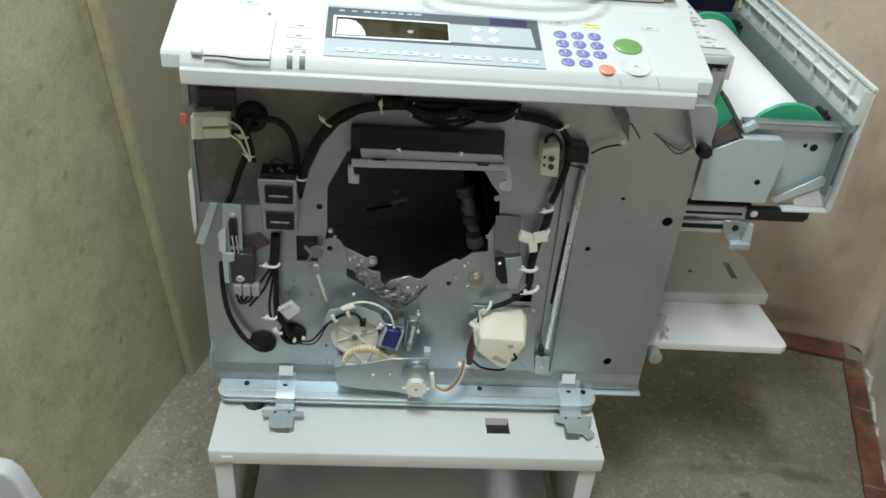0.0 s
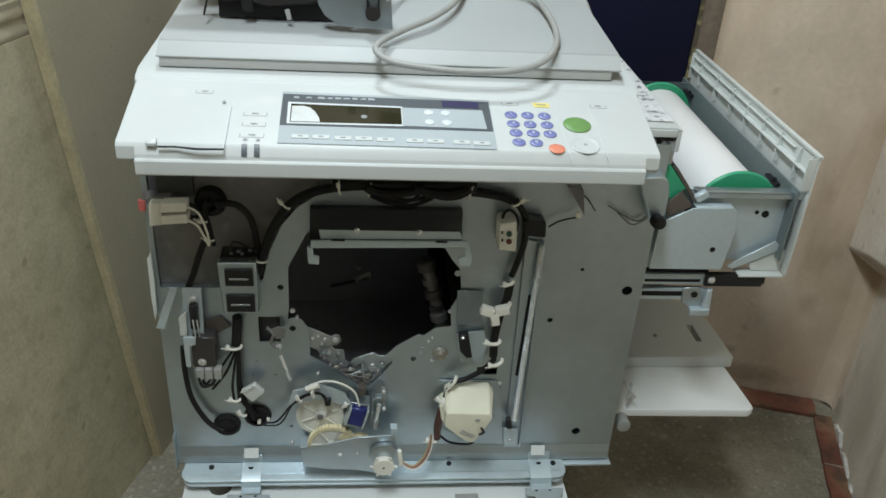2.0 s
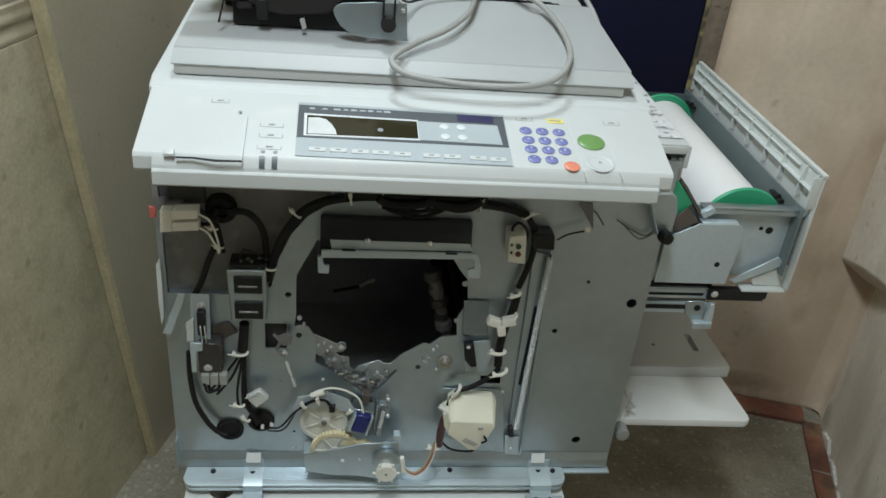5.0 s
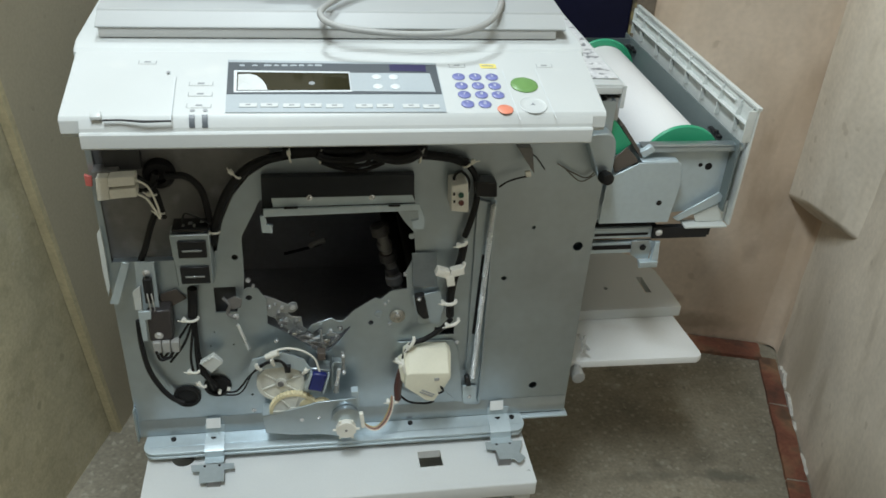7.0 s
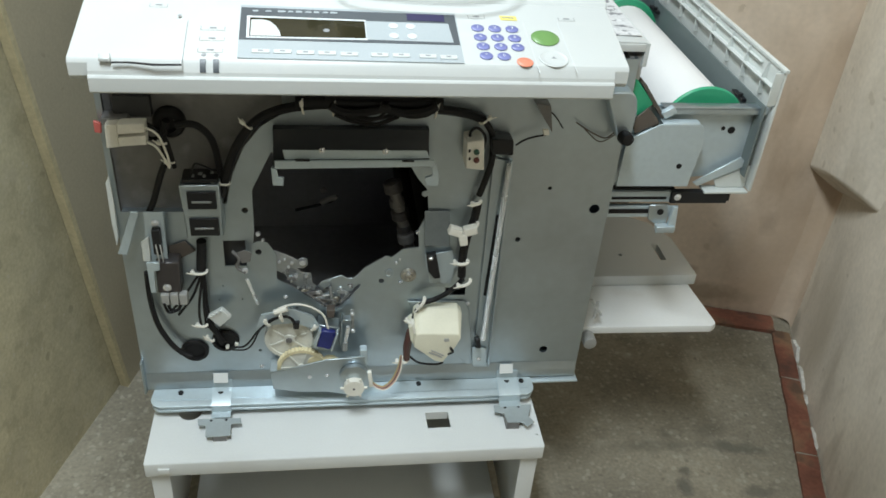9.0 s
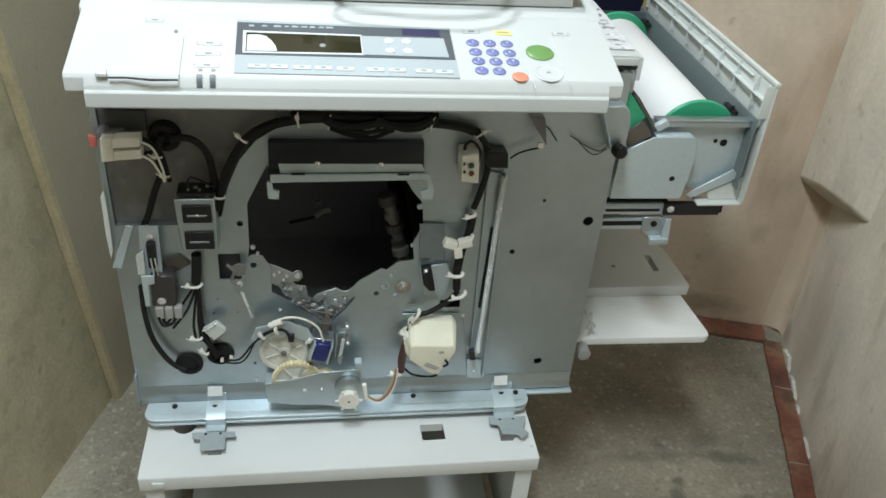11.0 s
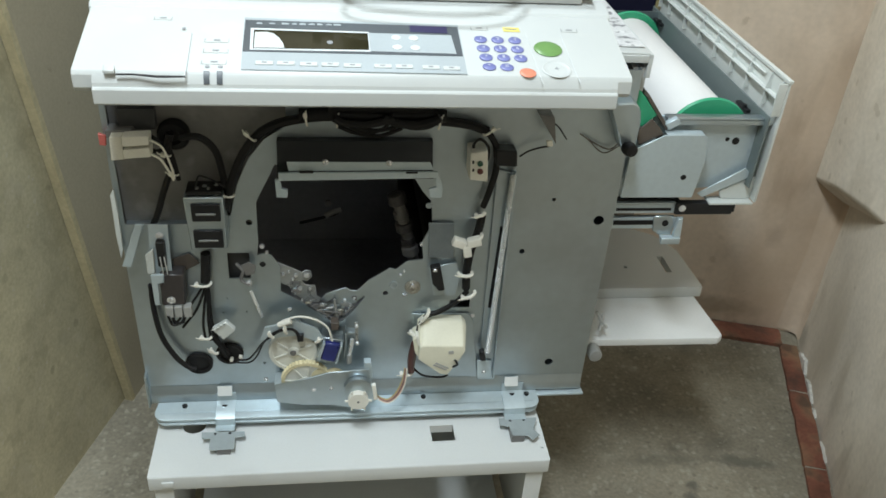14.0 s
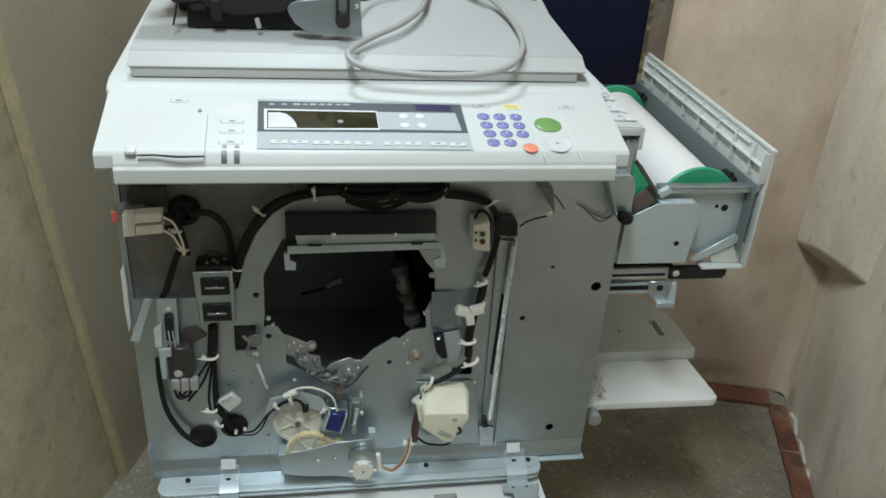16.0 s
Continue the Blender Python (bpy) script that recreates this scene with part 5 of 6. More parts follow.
# ---- gear train ----


def gear(c, r, y0, y1, teeth, spokes, mat, label):
    prof = []
    for k in range(teeth * 2):
        a = 3.14159 * k / teeth
        prof += [(c[0] + (r if k % 2 else r * 0.955) * math.cos(a), c[1] + (r if k % 2 else r * 0.955) * math.sin(a))]
    g = part("gear", sheet(prof, [ring_of(c, r * 0.84, 32)], "y", y0, y1), mat, machine, label)
    part("web", join(disc(c, r * 0.85, y0 + 0.0024, y1, 32, 0)), NYLON, g)
    part("hub", disc(c, r * 0.24, y0 - 0.001, y0 + 0.0023, 16), NYLON, g)
    for k in range(spokes):
        a = 6.28319 * k / spokes + 0.4
        part("rib", turned(box(r * 0.25, r * 0.835, 0, 0.0023, -0.0012, 0.0012), Matrix.Translation((c[0], y0 + 0.0001, c[1])) @ pose(0, 0, 0, 0, -math.degrees(a), 0)), NYLON, g)
    part("shaft", disc(c, 0.005, y0 - 0.004, y0 + 0.004, 14), STEEL_DARK, g)


gear((-0.0481, 0.5150), 0.040, 0.974, 0.986, 44, 6, NYLON, "milky nylon gear wheel")
gear((-0.0288, 0.4586), 0.0415, 0.964, 0.9735, 40, 7, GREASE, "greasy yellowed nylon gear wheel")
part("pinion", join(disc((0.0180, 0.4630), 0.0165, 0.964, 0.974, 24, 0.001), disc((-0.0052, 0.4698), 0.014, 0.9655, 0.974, 20, 0.001)), GREASE, machine, "greasy yellowed pinion")
part("gear_bracket", on_plate([(-0.0987, 0.5481), (-0.0902, 0.5743), (-0.0412, 0.5869), (-0.0080, 0.5697), (0.0076, 0.5360), (-0.0037, 0.5400), (-0.0372, 0.5560), (-0.0647, 0.5540)], 0.966, 0.9695), STEEL_PALE, machine)
part("sensor", on_plate([(-0.0406, 0.5614), (-0.0296, 0.5618), (-0.0303, 0.5476), (-0.0395, 0.5472)], 0.960, 0.972, 0.001), BLACK_PL, machine)
part("gear_cover", on_plate([(-0.0805, 0.4618), (-0.0352, 0.4725), (0.0116, 0.4869), (0.0757, 0.4907), (0.0858, 0.4202), (0.0594, 0.4032), (0.0141, 0.4135), (-0.0344, 0.4157), (-0.0768, 0.4246)], 0.953, 0.956, 0.0008), STEEL, machine, "bent steel gear cover plate")
part("cover_edge", on_plate([(-0.0805, 0.4618), (-0.0692, 0.4648), (-0.0672, 0.4236), (-0.0768, 0.4246)], 0.9565, 0.985), STEEL_PALE, machine)
part("cover_tab", on_plate([(0.0677, 0.5004), (0.0791, 0.5008), (0.0822, 0.4668), (0.0706, 0.4664)], 0.958, 0.972, 0.0006), STEEL_PALE, machine)
screw((-0.0158, 0.4503), 0.9525, 0.0025)
screw((0.0128, 0.4527), 0.9525, 0.0022)
screw((0.0567, 0.4748), 0.9525, 0.0022)
m = (0.0574, 0.4399)
part("motor_boss", disc((0.0577, 0.4552), 0.024, 0.942, 0.9525, 28, 0.003), STEEL, machine)
knob = part("motor_pulley", lathe([(0.0165, 0), (0.0172, 0.002), (0.0172, 0.0105), (0.0165, 0.0112), (0.0025, 0.0112)], (m[0], 0.9415, m[1]), (0, -1, 0), 32), IVORY, machine, "flat white pulley on the small motor")
part("pulley_hole", disc(m, 0.0022, 0.9298, 0.9301, 12, 0), STEEL_DARK, knob)
for k in range(6):
    a = 6.28319 * k / 6
    part("pulley_lug", cyl((m[0] + 0.0165 * math.cos(a), 0.9335, m[1] + 0.0165 * math.sin(a)), (m[0] + 0.0225 * math.cos(a), 0.9335, m[1] + 0.0225 * math.sin(a)), 0.0022, 8), IVORY, knob)
part("motor_plug", on_plate([(0.0800, 0.4645), (0.0866, 0.4647), (0.0906, 0.4325), (0.0839, 0.4310)], 0.942, 0.950, 0.001), IVORY, machine)
part("solenoid_frame", on_plate([(-0.0002, 0.5517), (0.0346, 0.5430), (0.0240, 0.4920), (-0.0124, 0.5014)], 0.966, 0.992, 0.001), STEEL, machine)
part("solenoid_coil", on_plate([(0.0055, 0.5470), (0.0290, 0.5416), (0.0190, 0.5050), (-0.0042, 0.5125)], 0.9560, 0.9655, 0.002), BLUE_COIL, machine, "blue taped solenoid coil")
part("solenoid_cheek", on_plate([(0.0295, 0.5420), (0.0325, 0.5415), (0.0224, 0.5030), (0.0196, 0.5042)], 0.9540, 0.9655, 0.0005), STEEL_PALE, machine)
part("solenoid_cheek", on_plate([(0.0012, 0.5482), (0.0048, 0.5472), (-0.0050, 0.5122), (-0.0086, 0.5135)], 0.9540, 0.9655, 0.0005), STEEL_PALE, machine)

# ---- right group ----
front_edge = [(0.1578, 0.5420), (0.1640, 0.5440), (0.2290, 0.5415), (0.2334, 0.5315), (0.2253, 0.5133), (0.2058, 0.4801), (0.1931, 0.4832), (0.1560, 0.5160)]
back_edge = [(0.1560, 0.5640), (0.1660, 0.5735), (0.2290, 0.5705), (0.2370, 0.5600), (0.2290, 0.5150), (0.2085, 0.4790), (0.1925, 0.4820), (0.1550, 0.5190)]
bm = bmesh.new()
fv = [bm.verts.new((p[0], 0.945, p[1])) for p in front_edge]
bv = [bm.verts.new((p[0], 0.976, p[1])) for p in back_edge]
rv = [bm.verts.new((p[0], 0.994, p[1])) for p in back_edge]
bm.faces.new(fv), bm.faces.new(rv)
for k in range(8):
    q = (k + 1) % 8
    bm.faces.new((fv[k], fv[q], bv[q], bv[k])), bm.faces.new((bv[k], bv[q], rv[q], rv[k]))
bmesh.ops.recalc_face_normals(bm, faces=bm.faces[:])
pump = part("pump", bevel(bm, 0.0022, 3, 0.3), CREAM, machine, "cream plastic motor housing")
part("pump_ear", on_plate([(0.1468, 0.5464), (0.1546, 0.5528), (0.1588, 0.5078), (0.1511, 0.5198)], 0.958, 0.99, 0.001), CREAM, pump)
part("pump_ear", on_plate([(0.1500, 0.5600), (0.1548, 0.5620), (0.1590, 0.5420), (0.1550, 0.5380)], 0.950, 0.965, 0.001), IVORY, pump)
for poly in ([(0.2048, 0.5330), (0.2130, 0.5334), (0.2137, 0.5280), (0.2055, 0.5276)], [(0.1819, 0.5059), (0.2040, 0.4943), (0.2033, 0.4918), (0.1812, 0.5034)], [(0.1852, 0.5098), (0.2075, 0.4970), (0.2067, 0.4951), (0.1845, 0.5073)]):
    part("pump_slot", on_plate(poly, 0.9435, 0.9447, 0), LID_EDGE, machine)
wire([(0.2133, 0.5008), (0.2212, 0.5061), (0.2163, 0.5158)], 0.942, 0.0018, BLACK)
part("pump_plate", on_plate([(0.1473, 0.5725), (0.2429, 0.5707), (0.2532, 0.5505), (0.2692, 0.4294), (0.2581, 0.4290), (0.1612, 0.5466)], 0.9955, 0.998), STEEL, machine)
wire([(0.2424, 0.9091), (0.2569, 0.8852), (0.2601, 0.8479), (0.2530, 0.8087), (0.2462, 0.7834)], 0.985, 0.0050, BLACK, "harness", "black wiring harness")
wire([(0.2453, 0.7712), (0.2422, 0.7422), (0.2340, 0.7100), (0.2299, 0.6717), (0.2312, 0.6323)], 0.982, 0.0066, BLACK, "harness")
wire([(0.2333, 0.6302), (0.2163, 0.6086), (0.1901, 0.5898), (0.1693, 0.5806), (0.1583, 0.5562), (0.1492, 0.5090), (0.1464, 0.4732)], 0.978, 0.0043, BLACK, "harness")
wire([(0.1510, 0.5314), (0.1464, 0.4962), (0.1479, 0.4681)], 0.970, 0.0058, RED, "wire")
wire([(0.1552, 0.5390), (0.1518, 0.5015), (0.1496, 0.4708)], 0.969, 0.003, BROWN, "wire")
for k, mat_w in enumerate((YELLOW_WIRE, PINK, BROWN, PINK, IVORY)):
    o = 0.0014 * k
    line = [(0.1346, 0.4949), (0.1329, 0.4778), (0.1292, 0.4605), (0.1212, 0.4395), (0.1086, 0.4258), (0.0956, 0.4301), (0.0863, 0.4402)]
    wire([(p[0] + o * a, p[1] - o * b) for p, (a, b) in zip(line, ((0.6, 0), (0.8, 0.1), (1, 0.4), (0.8, 0.8), (0.3, 1), (0, 0.8), (0, 0.4)))], 0.950 - 0.0008 * k, 0.0011, mat_w)
wire([(0.1511, 0.4643), (0.1708, 0.4455), (0.2013, 0.4401), (0.2139, 0.4446)], 0.985, 0.002, BLACK)
for p, a, s in (((0.2371, 0.7335), 2.2, 0.028), ((0.2266, 0.6682), 1.6, 0.026), ((0.2347, 0.6268), 2.0, 0.026), ((0.1667, 0.5876), 2.6, 0.024), ((0.1533, 0.5487), 1.2, 0.024), ((0.1404, 0.4626), 1.6, 0.022), ((0.2408, 0.7781), 1.8, 0.016)):
    tie(p, 0.974, a, s, 0.003)
for p, q in (((0.2109, 0.7319), 20), ((0.2344, 0.7330), -15), ((0.2241, 0.7179), 80)):
    part("plug", turned(box(-0.0105, 0.0105, -0.007, 0.007, -0.0065, 0.0065, 0.002), Matrix.Translation((p[0], 0.966, p[1])) @ pose(0, 0, 0, 0, q, 0)), IVORY, machine, "white wire plug")
sw = part("switch_box", on_plate([(0.2151, 0.8878), (0.2399, 0.8909), (0.2440, 0.8414), (0.2169, 0.8447)], 0.958, 0.995, 0.0015), IVORY, machine, "white switch box with a red and a green button")
for p, mm in (((0.2299, 0.8729), GREEN_LED), ((0.2309, 0.8601), BUTTON_RED)):
    part("button", disc(p, 0.0042, 0.954, 0.9575, 14), mm, sw)
for p in ((0.2198, 0.8743), (0.2208, 0.8615)):
    part("mark", on_plate(quad((p[0] - 0.0015, p[1] - 0.0025), (p[0] + 0.0015, p[1] + 0.0025)), 0.957, 0.9578), BLACK, sw)
wire([(0.2274, 0.8679), (0.2215, 0.8925), (0.2310, 0.9021), (0.2437, 0.8891), (0.2442, 0.8688)], 0.975, 0.0022, BLACK)
part("clamp", on_plate([(0.2537, 0.8858), (0.2864, 0.8838), (0.2890, 0.8581), (0.2568, 0.8601)], 0.972, 0.998, 0.002), BLACK_PL, machine, "black plastic clamp")
part("spring_channel", join(on_plate([(0.2642, 0.8433), (0.2939, 0.8352), (0.2998, 0.4212), (0.2700, 0.4227)], 0.9945, 0.9965), on_plate([(0.2891, 0.8432), (0.2925, 0.8433), (0.2977, 0.4349), (0.2937, 0.4347)], 0.984, 0.994)), STEEL, machine, "long steel channel under the spring")
part("channel_slot", on_plate([(0.2788, 0.7429), (0.2842, 0.7432), (0.2787, 0.5819), (0.2736, 0.5840)], 0.9935, 0.9942), BLACK, machine)
part("channel_foot", on_plate([(0.2644, 0.4712), (0.2894, 0.4696), (0.2920, 0.4301), (0.2676, 0.4318)], 0.9895, 0.9925), STEEL_PALE, machine)
screw((0.2778, 0.4455), 0.989, 0.0025)
a, b = (0.2867, 0.8390), (0.2795, 0.4968)
turns, coil = 95, []
for k in range(turns * 8 + 1):
    t = k / (turns * 8)
    ang = 6.28319 * k / 8
    coil.append((a[0] + (b[0] - a[0]) * t + 0.0037 * math.cos(ang), 0.982 + 0.0037 * math.sin(ang), a[1] + (b[1] - a[1]) * t))
part("spring", tube(coil, 0.0012, 5, smooth=1), SPRING, machine, "long bright steel tension spring")
part("spring_rod", tube([(a[0], 0.982, a[1]), (b[0], 0.982, b[1])], 0.0024, 8, smooth=1), DULL, machine)
part("spring_hook", on_plate([(0.2641, 0.5004), (0.2725, 0.5033), (0.2776, 0.4805), (0.2678, 0.4802)], 0.976, 0.988, 0.002), BLACK_PL, machine)
part("guard_plate", on_plate([(0.1658, 0.7499), (0.2057, 0.7486), (0.2102, 0.6828), (0.1693, 0.6844)], 0.9950, 0.9965), GUARD, machine)
part("sensor_plate", on_plate([(0.1698, 0.6678), (0.2146, 0.6765), (0.2224, 0.6433), (0.2160, 0.6109), (0.1812, 0.6117)], 0.992, 0.9945), STEEL_PALE, machine)
part("sensor", on_plate([(0.1710, 0.6751), (0.1869, 0.6781), (0.1966, 0.6318), (0.1867, 0.6302), (0.1760, 0.6444)], 0.978, 0.9915, 0.0015), BLACK_PL, machine, "black interrupter sensor")
screw((0.1783, 0.6725), 0.977, 0.0024)
part("cable_fin", on_plate([(0.3098, 0.9445), (0.3332, 0.9405), (0.3407, 0.8984)], 0.968, 0.9995), STEEL_DARK, machine)
wire([(0.2933, 0.8695), (0.3062, 0.8785), (0.3222, 0.8840), (0.3369, 0.8867)], 0.985, 0.0014, BLACK)
part("plug", on_plate([(0.3245, 0.9056), (0.3334, 0.9061), (0.3352, 0.8972), (0.3270, 0.8967)], 0.962, 0.9675, 0.001), IVORY, machine)
wire([(0.3818, 0.9038), (0.4064, 0.8885), (0.4301, 0.8785), (0.4436, 0.8884)], 0.992, 0.001, BROWN)
wire([(0.3969, 0.8926), (0.4228, 0.8725), (0.4462, 0.8848)], 0.992, 0.0009, BROWN)
wire([(0.3271, 0.9253), (0.3453, 0.9173), (0.3623, 0.8954)], 0.99, 0.001, BLACK)
part("side_post", on_plate([(0.4153, 0.9502), (0.4167, 0.9574), (0.4230, 0.9610), (0.4469, 0.9619), (0.4554, 0.9575), (0.4596, 0.9485), (0.4626, 0.9320), (0.4621, 0.9004), (0.4612, 0.8860), (0.4420, 0.8865), (0.4330, 0.9108)], 0.970, 0.9995, 0.002), STEEL, machine, "rounded steel corner plate")
part("grommet", lathe([(0.0100, 0), (0.0108, 0.008), (0.0088, 0.016), (0.004, 0.017)], (0.447, 0.965, 0.895), (0.2, -1, 0.1), 18), BLACK, machine)

# ---- master feed unit: details ----
for p, y, r in (((0.5608, 0.8274), 0.998, 0.0045), ((0.6475, 0.8750), 1.029, 0.0062), ((0.6330, 0.8781), 1.029, 0.0035), ((0.5109, 0.8931), 1.01, 0.006)):
    part("bolt_hole", disc(p, r, y - 0.0006, y + 0.001, 14, 0), BLACK, machine)
cover_side = part("cover_panel", join(box(0.6945, 0.6985, 1.006, 1.552, 0.776, 0.984, 0.0015), box(0.62, 0.6940, 1.006, 1.03, 0.772, 0.7755, 0.001)), CLEAR_ISH, machine, "translucent white plastic outer cover")
part("cover_foot", on_plate([(0.638, 0.7900), (0.6777, 0.8098), (0.6938, 0.8161), (0.6938, 0.7762), (0.6440, 0.7762)], 1.0205, 1.0235), CLEAR_ISH, cover_side)
part("cover_lip", box(0.6925, 0.7000, 1.004, 1.5525, 0.9795, 0.9850, 0.0012), CLEAR_ISH, cover_side)
part("cover_rib_long", box(0.6850, 0.6940, 1.008, 1.548, 0.9505, 0.9530, 0.0006), CLEAR_ISH, cover_side)
part("cover_rib_long", box(0.6895, 0.6940, 1.075, 1.546, 0.9690, 0.9710, 0.0006), CLEAR_ISH, cover_side)
for y in (1.018, 1.055, 1.122, 1.186, 1.258, 1.329, 1.4075, 1.4945):
    part("cover_rib", prism([(0.6865, 0.9268), (0.6942, 0.9268), (0.6942, 0.9790), (0.6905, 0.9765), (0.6865, 0.9535)], "y", y, y + 0.0022), CLEAR_ISH, cover_side)
part("cover_end", box(0.6800, 0.6942, 1.0065, 1.0090, 0.9268, 0.9790, 0.0006), CLEAR_ISH, cover_side)
part("cover_end", box(0.6860, 0.6942, 1.5440, 1.5465, 0.9268, 0.9790, 0.0006), CLEAR_ISH, cover_side)
for y in (1.062, 1.475):
    part("slide_latch", join(box(0.6690, 0.6772, y, y + 0.040, 0.9080, 0.9130, 0.001), cyl((0.671, y + 0.012, 0.9105), (0.671, y + 0.012, 0.9175), 0.004, 10)), BLACK_PL, machine, "small black latch")
part("brace", on_plate([(0.6004, 0.7872), (0.6709, 0.8336), (0.6858, 0.8192), (0.6098, 0.7803)], 1.0165, 1.0195, 0.0008), STEEL_PALE, machine)
part("frame_clip", on_plate([(0.5165, 0.9125), (0.5340, 0.9236), (0.5417, 0.9148), (0.5244, 0.9028)], 1.006, 1.0165, 0.001), STEEL_PALE, machine)
part("guide_strip", prism([(0.480, 0.955), (0.484, 0.958), (0.525, 0.905), (0.521, 0.902)], "y", 1.01, 1.42), BROWN, machine, "brown film guide strip")
part("guide_flap", on_plate([(0.4807, 0.8786), (0.4717, 0.9006), (0.4932, 0.9229), (0.5108, 0.9054), (0.5156, 0.8973), (0.4904, 0.8848)], 1.004, 1.007), BROWN, machine)
part("green_guide", prism([(0.4558, 0.9684), (0.4706, 0.9633), (0.5040, 0.9259), (0.4817, 0.9053), (0.4681, 0.9200)], "y", 1.012, 1.06, 0.001, 1), GREEN, machine, "green plastic roll guide")
part("slide_rail", join(box(0.466, 0.57, 1.016, 1.019, 0.752, 0.768), box(0.466, 0.57, 1.016, 1.05, 0.7685, 0.771), box(0.466, 0.585, 1.012, 1.016, 0.728, 0.745), box(0.466, 0.585, 1.012, 1.05, 0.7255, 0.7278)), STEEL_PALE, machine)
part("slide_slot", join(box(0.47, 0.562, 1.0148, 1.0158, 0.757, 0.7615), box(0.468, 0.545, 1.0108, 1.0118, 0.733, 0.741)), BLACK, machine)
# black strip drawn as the shade between slide rail and panel
part("slide_shadow_gap", box(0.464, 0.575, 1.02, 1.03, 0.772, 0.775), BLACK, machine)
part("drive_bar", join(box(0.568, 0.664, 1.010, 1.022, 0.752, 0.773, 0.001), box(0.664, 0.669, 1.012, 1.020, 0.755, 0.770, 0.001)), BLACK_PL, machine, "black drive bar")
screw((0.578, 0.764), 1.0095, 0.004)
foot = part("slide_foot", on_plate([(0.5330, 0.7500), (0.5620, 0.7510), (0.5700, 0.7350), (0.5680, 0.7150), (0.5480, 0.7150), (0.5360, 0.7230)], 1.0080, 1.0105, 0.0006), STEEL, machine)
part("foot_flange", prism([(0.996, 0.7150), (0.996, 0.7040), (0.998, 0.7030), (1.0082, 0.7130), (1.0082, 0.7150)], "x", 0.5490, 0.5810, 0.0005, 1), STEEL_PALE, foot)
part("foot_web", on_plate([(0.5720, 0.7500), (0.5790, 0.7500), (0.5825, 0.7150), (0.5690, 0.7150)], 1.0000, 1.0075, 0.0006), STEEL_PALE, foot)
part("bolt_hole", disc((0.5541, 0.7376), 0.0055, 1.0066, 1.0079, 14, 0), BLACK, machine)

# ---- paper feed table at the side ----
tray = part("paper_table", prism([(0.462, 1.045), (0.728, 1.040), (0.7385, 1.047), (0.739, 1.058), (0.729, 1.175), (0.462, 1.175)], "z", 0.449, 0.465, 0.003, 2), WHITE_TABLE, machine, "white plastic paper feed table")
slot = [(0.6831, 1.2785), (0.6965, 1.2782), (0.6973, 1.2211), (0.6842, 1.2214)]
part("table_back", sheet([(0.462, 1.176), (0.742, 1.176), (0.735, 1.30), (0.705, 1.36), (0.462, 1.52)], [slot, ring_of((0.6057, 1.2412), 0.0045, 10)], "z", 0.472, 0.488), WHITE, tray)
part("table_lip", box(0.462, 0.741, 1.168, 1.1755, 0.4655, 0.4885, 0.001), WHITE, tray)
part("latch", join(cyl((0.489, 1.018, 0.447), (0.489, 1.0445, 0.447), 0.0125, 24, 0.003)), CABLE_GREY, tray)
for pts in (((0.4860, 0.5256), (0.4939, 0.5130), (0.5065, 0.4979)), ((0.4993, 0.5210), (0.4971, 0.5080), (0.4933, 0.4921))):
    part("bent_clip", tube([(p[0], 1.05 - 0.006 * k, p[1]) for k, p in enumerate(pts)], 0.0028, 6), LID_EDGE, tray, "small bent metal clip")

# ---- things on and in the machine ----
roll = thing("master_roll", "white master paper roll on green flanged cores", "paper roll", (0.6, 1.2, 0.85))
RX, RZ = 0.605, 0.870
part("paper", lathe([(0.02, 0.0), (0.056, 0.0), (0.057, 0.002), (0.057, 0.408), (0.056, 0.41), (0.02, 0.41)], (RX, 1.055, RZ), (0, 1, 0), 48), PAPER, roll)
for y in (1.045, 1.467):
    flange = part("flange", lathe([(0.0, 0.0), (0.067, 0.0), (0.069, 0.0025), (0.069, 0.005), (0.066, 0.008), (0.0, 0.008)], (RX, y, RZ), (0, 1, 0), 48), GREEN, roll, "green plastic flange")
    part("hub", lathe([(0.018, 0.0), (0.018, 0.012), (0.012, 0.014), (0.0, 0.014)], (RX, y + 0.001, RZ), (0, -1, 0), 24), GREEN, flange)

# power cable lying in a loop over the lid
cable = thing("power_cable", "grey power cable looped over the lid", "cable", (0.25, 1.1, 1.13))
P1 = [(0.1982, 1.361), (0.1792, 1.2974), (0.1566, 1.2011), (0.1184, 1.1217), (0.0737, 1.0733), (0.0383, 1.0256), (0.0341, 1.0005), (0.0545, 0.9837), (0.0964, 0.9758), (0.1499, 0.9709), (0.2120, 0.9737), (0.2561, 0.9952), (0.2842, 1.0460), (0.2949, 1.1125), (0.2928, 1.1998), (0.2799, 1.2582), (0.2632, 1.2764)]
Z1 = [1.158, 1.152, 1.145, 1.140, 1.133, 1.127, 1.121, 1.114, 1.110, 1.108, 1.110, 1.116, 1.125, 1.133, 1.141, 1.149, 1.156]
part("cord", tube([(p[0], p[1], z) for p, z in zip(P1, Z1)], 0.0045, 12, smooth=6), CABLE_GREY, cable)
P2 = [(0.2640, 1.463), (0.2900, 1.478), (0.3208, 1.5033), (0.3577, 1.4706), (0.3790, 1.4050), (0.3930, 1.3350), (0.4050, 1.2900)]
Z2 = [1.152, 1.152, 1.152, 1.152, 1.142, 1.118, 1.080]
part("cord", tube([(p[0], p[1], z) for p, z in zip(P2, Z2)], 0.0045, 12, smooth=6), CABLE_GREY, cable)


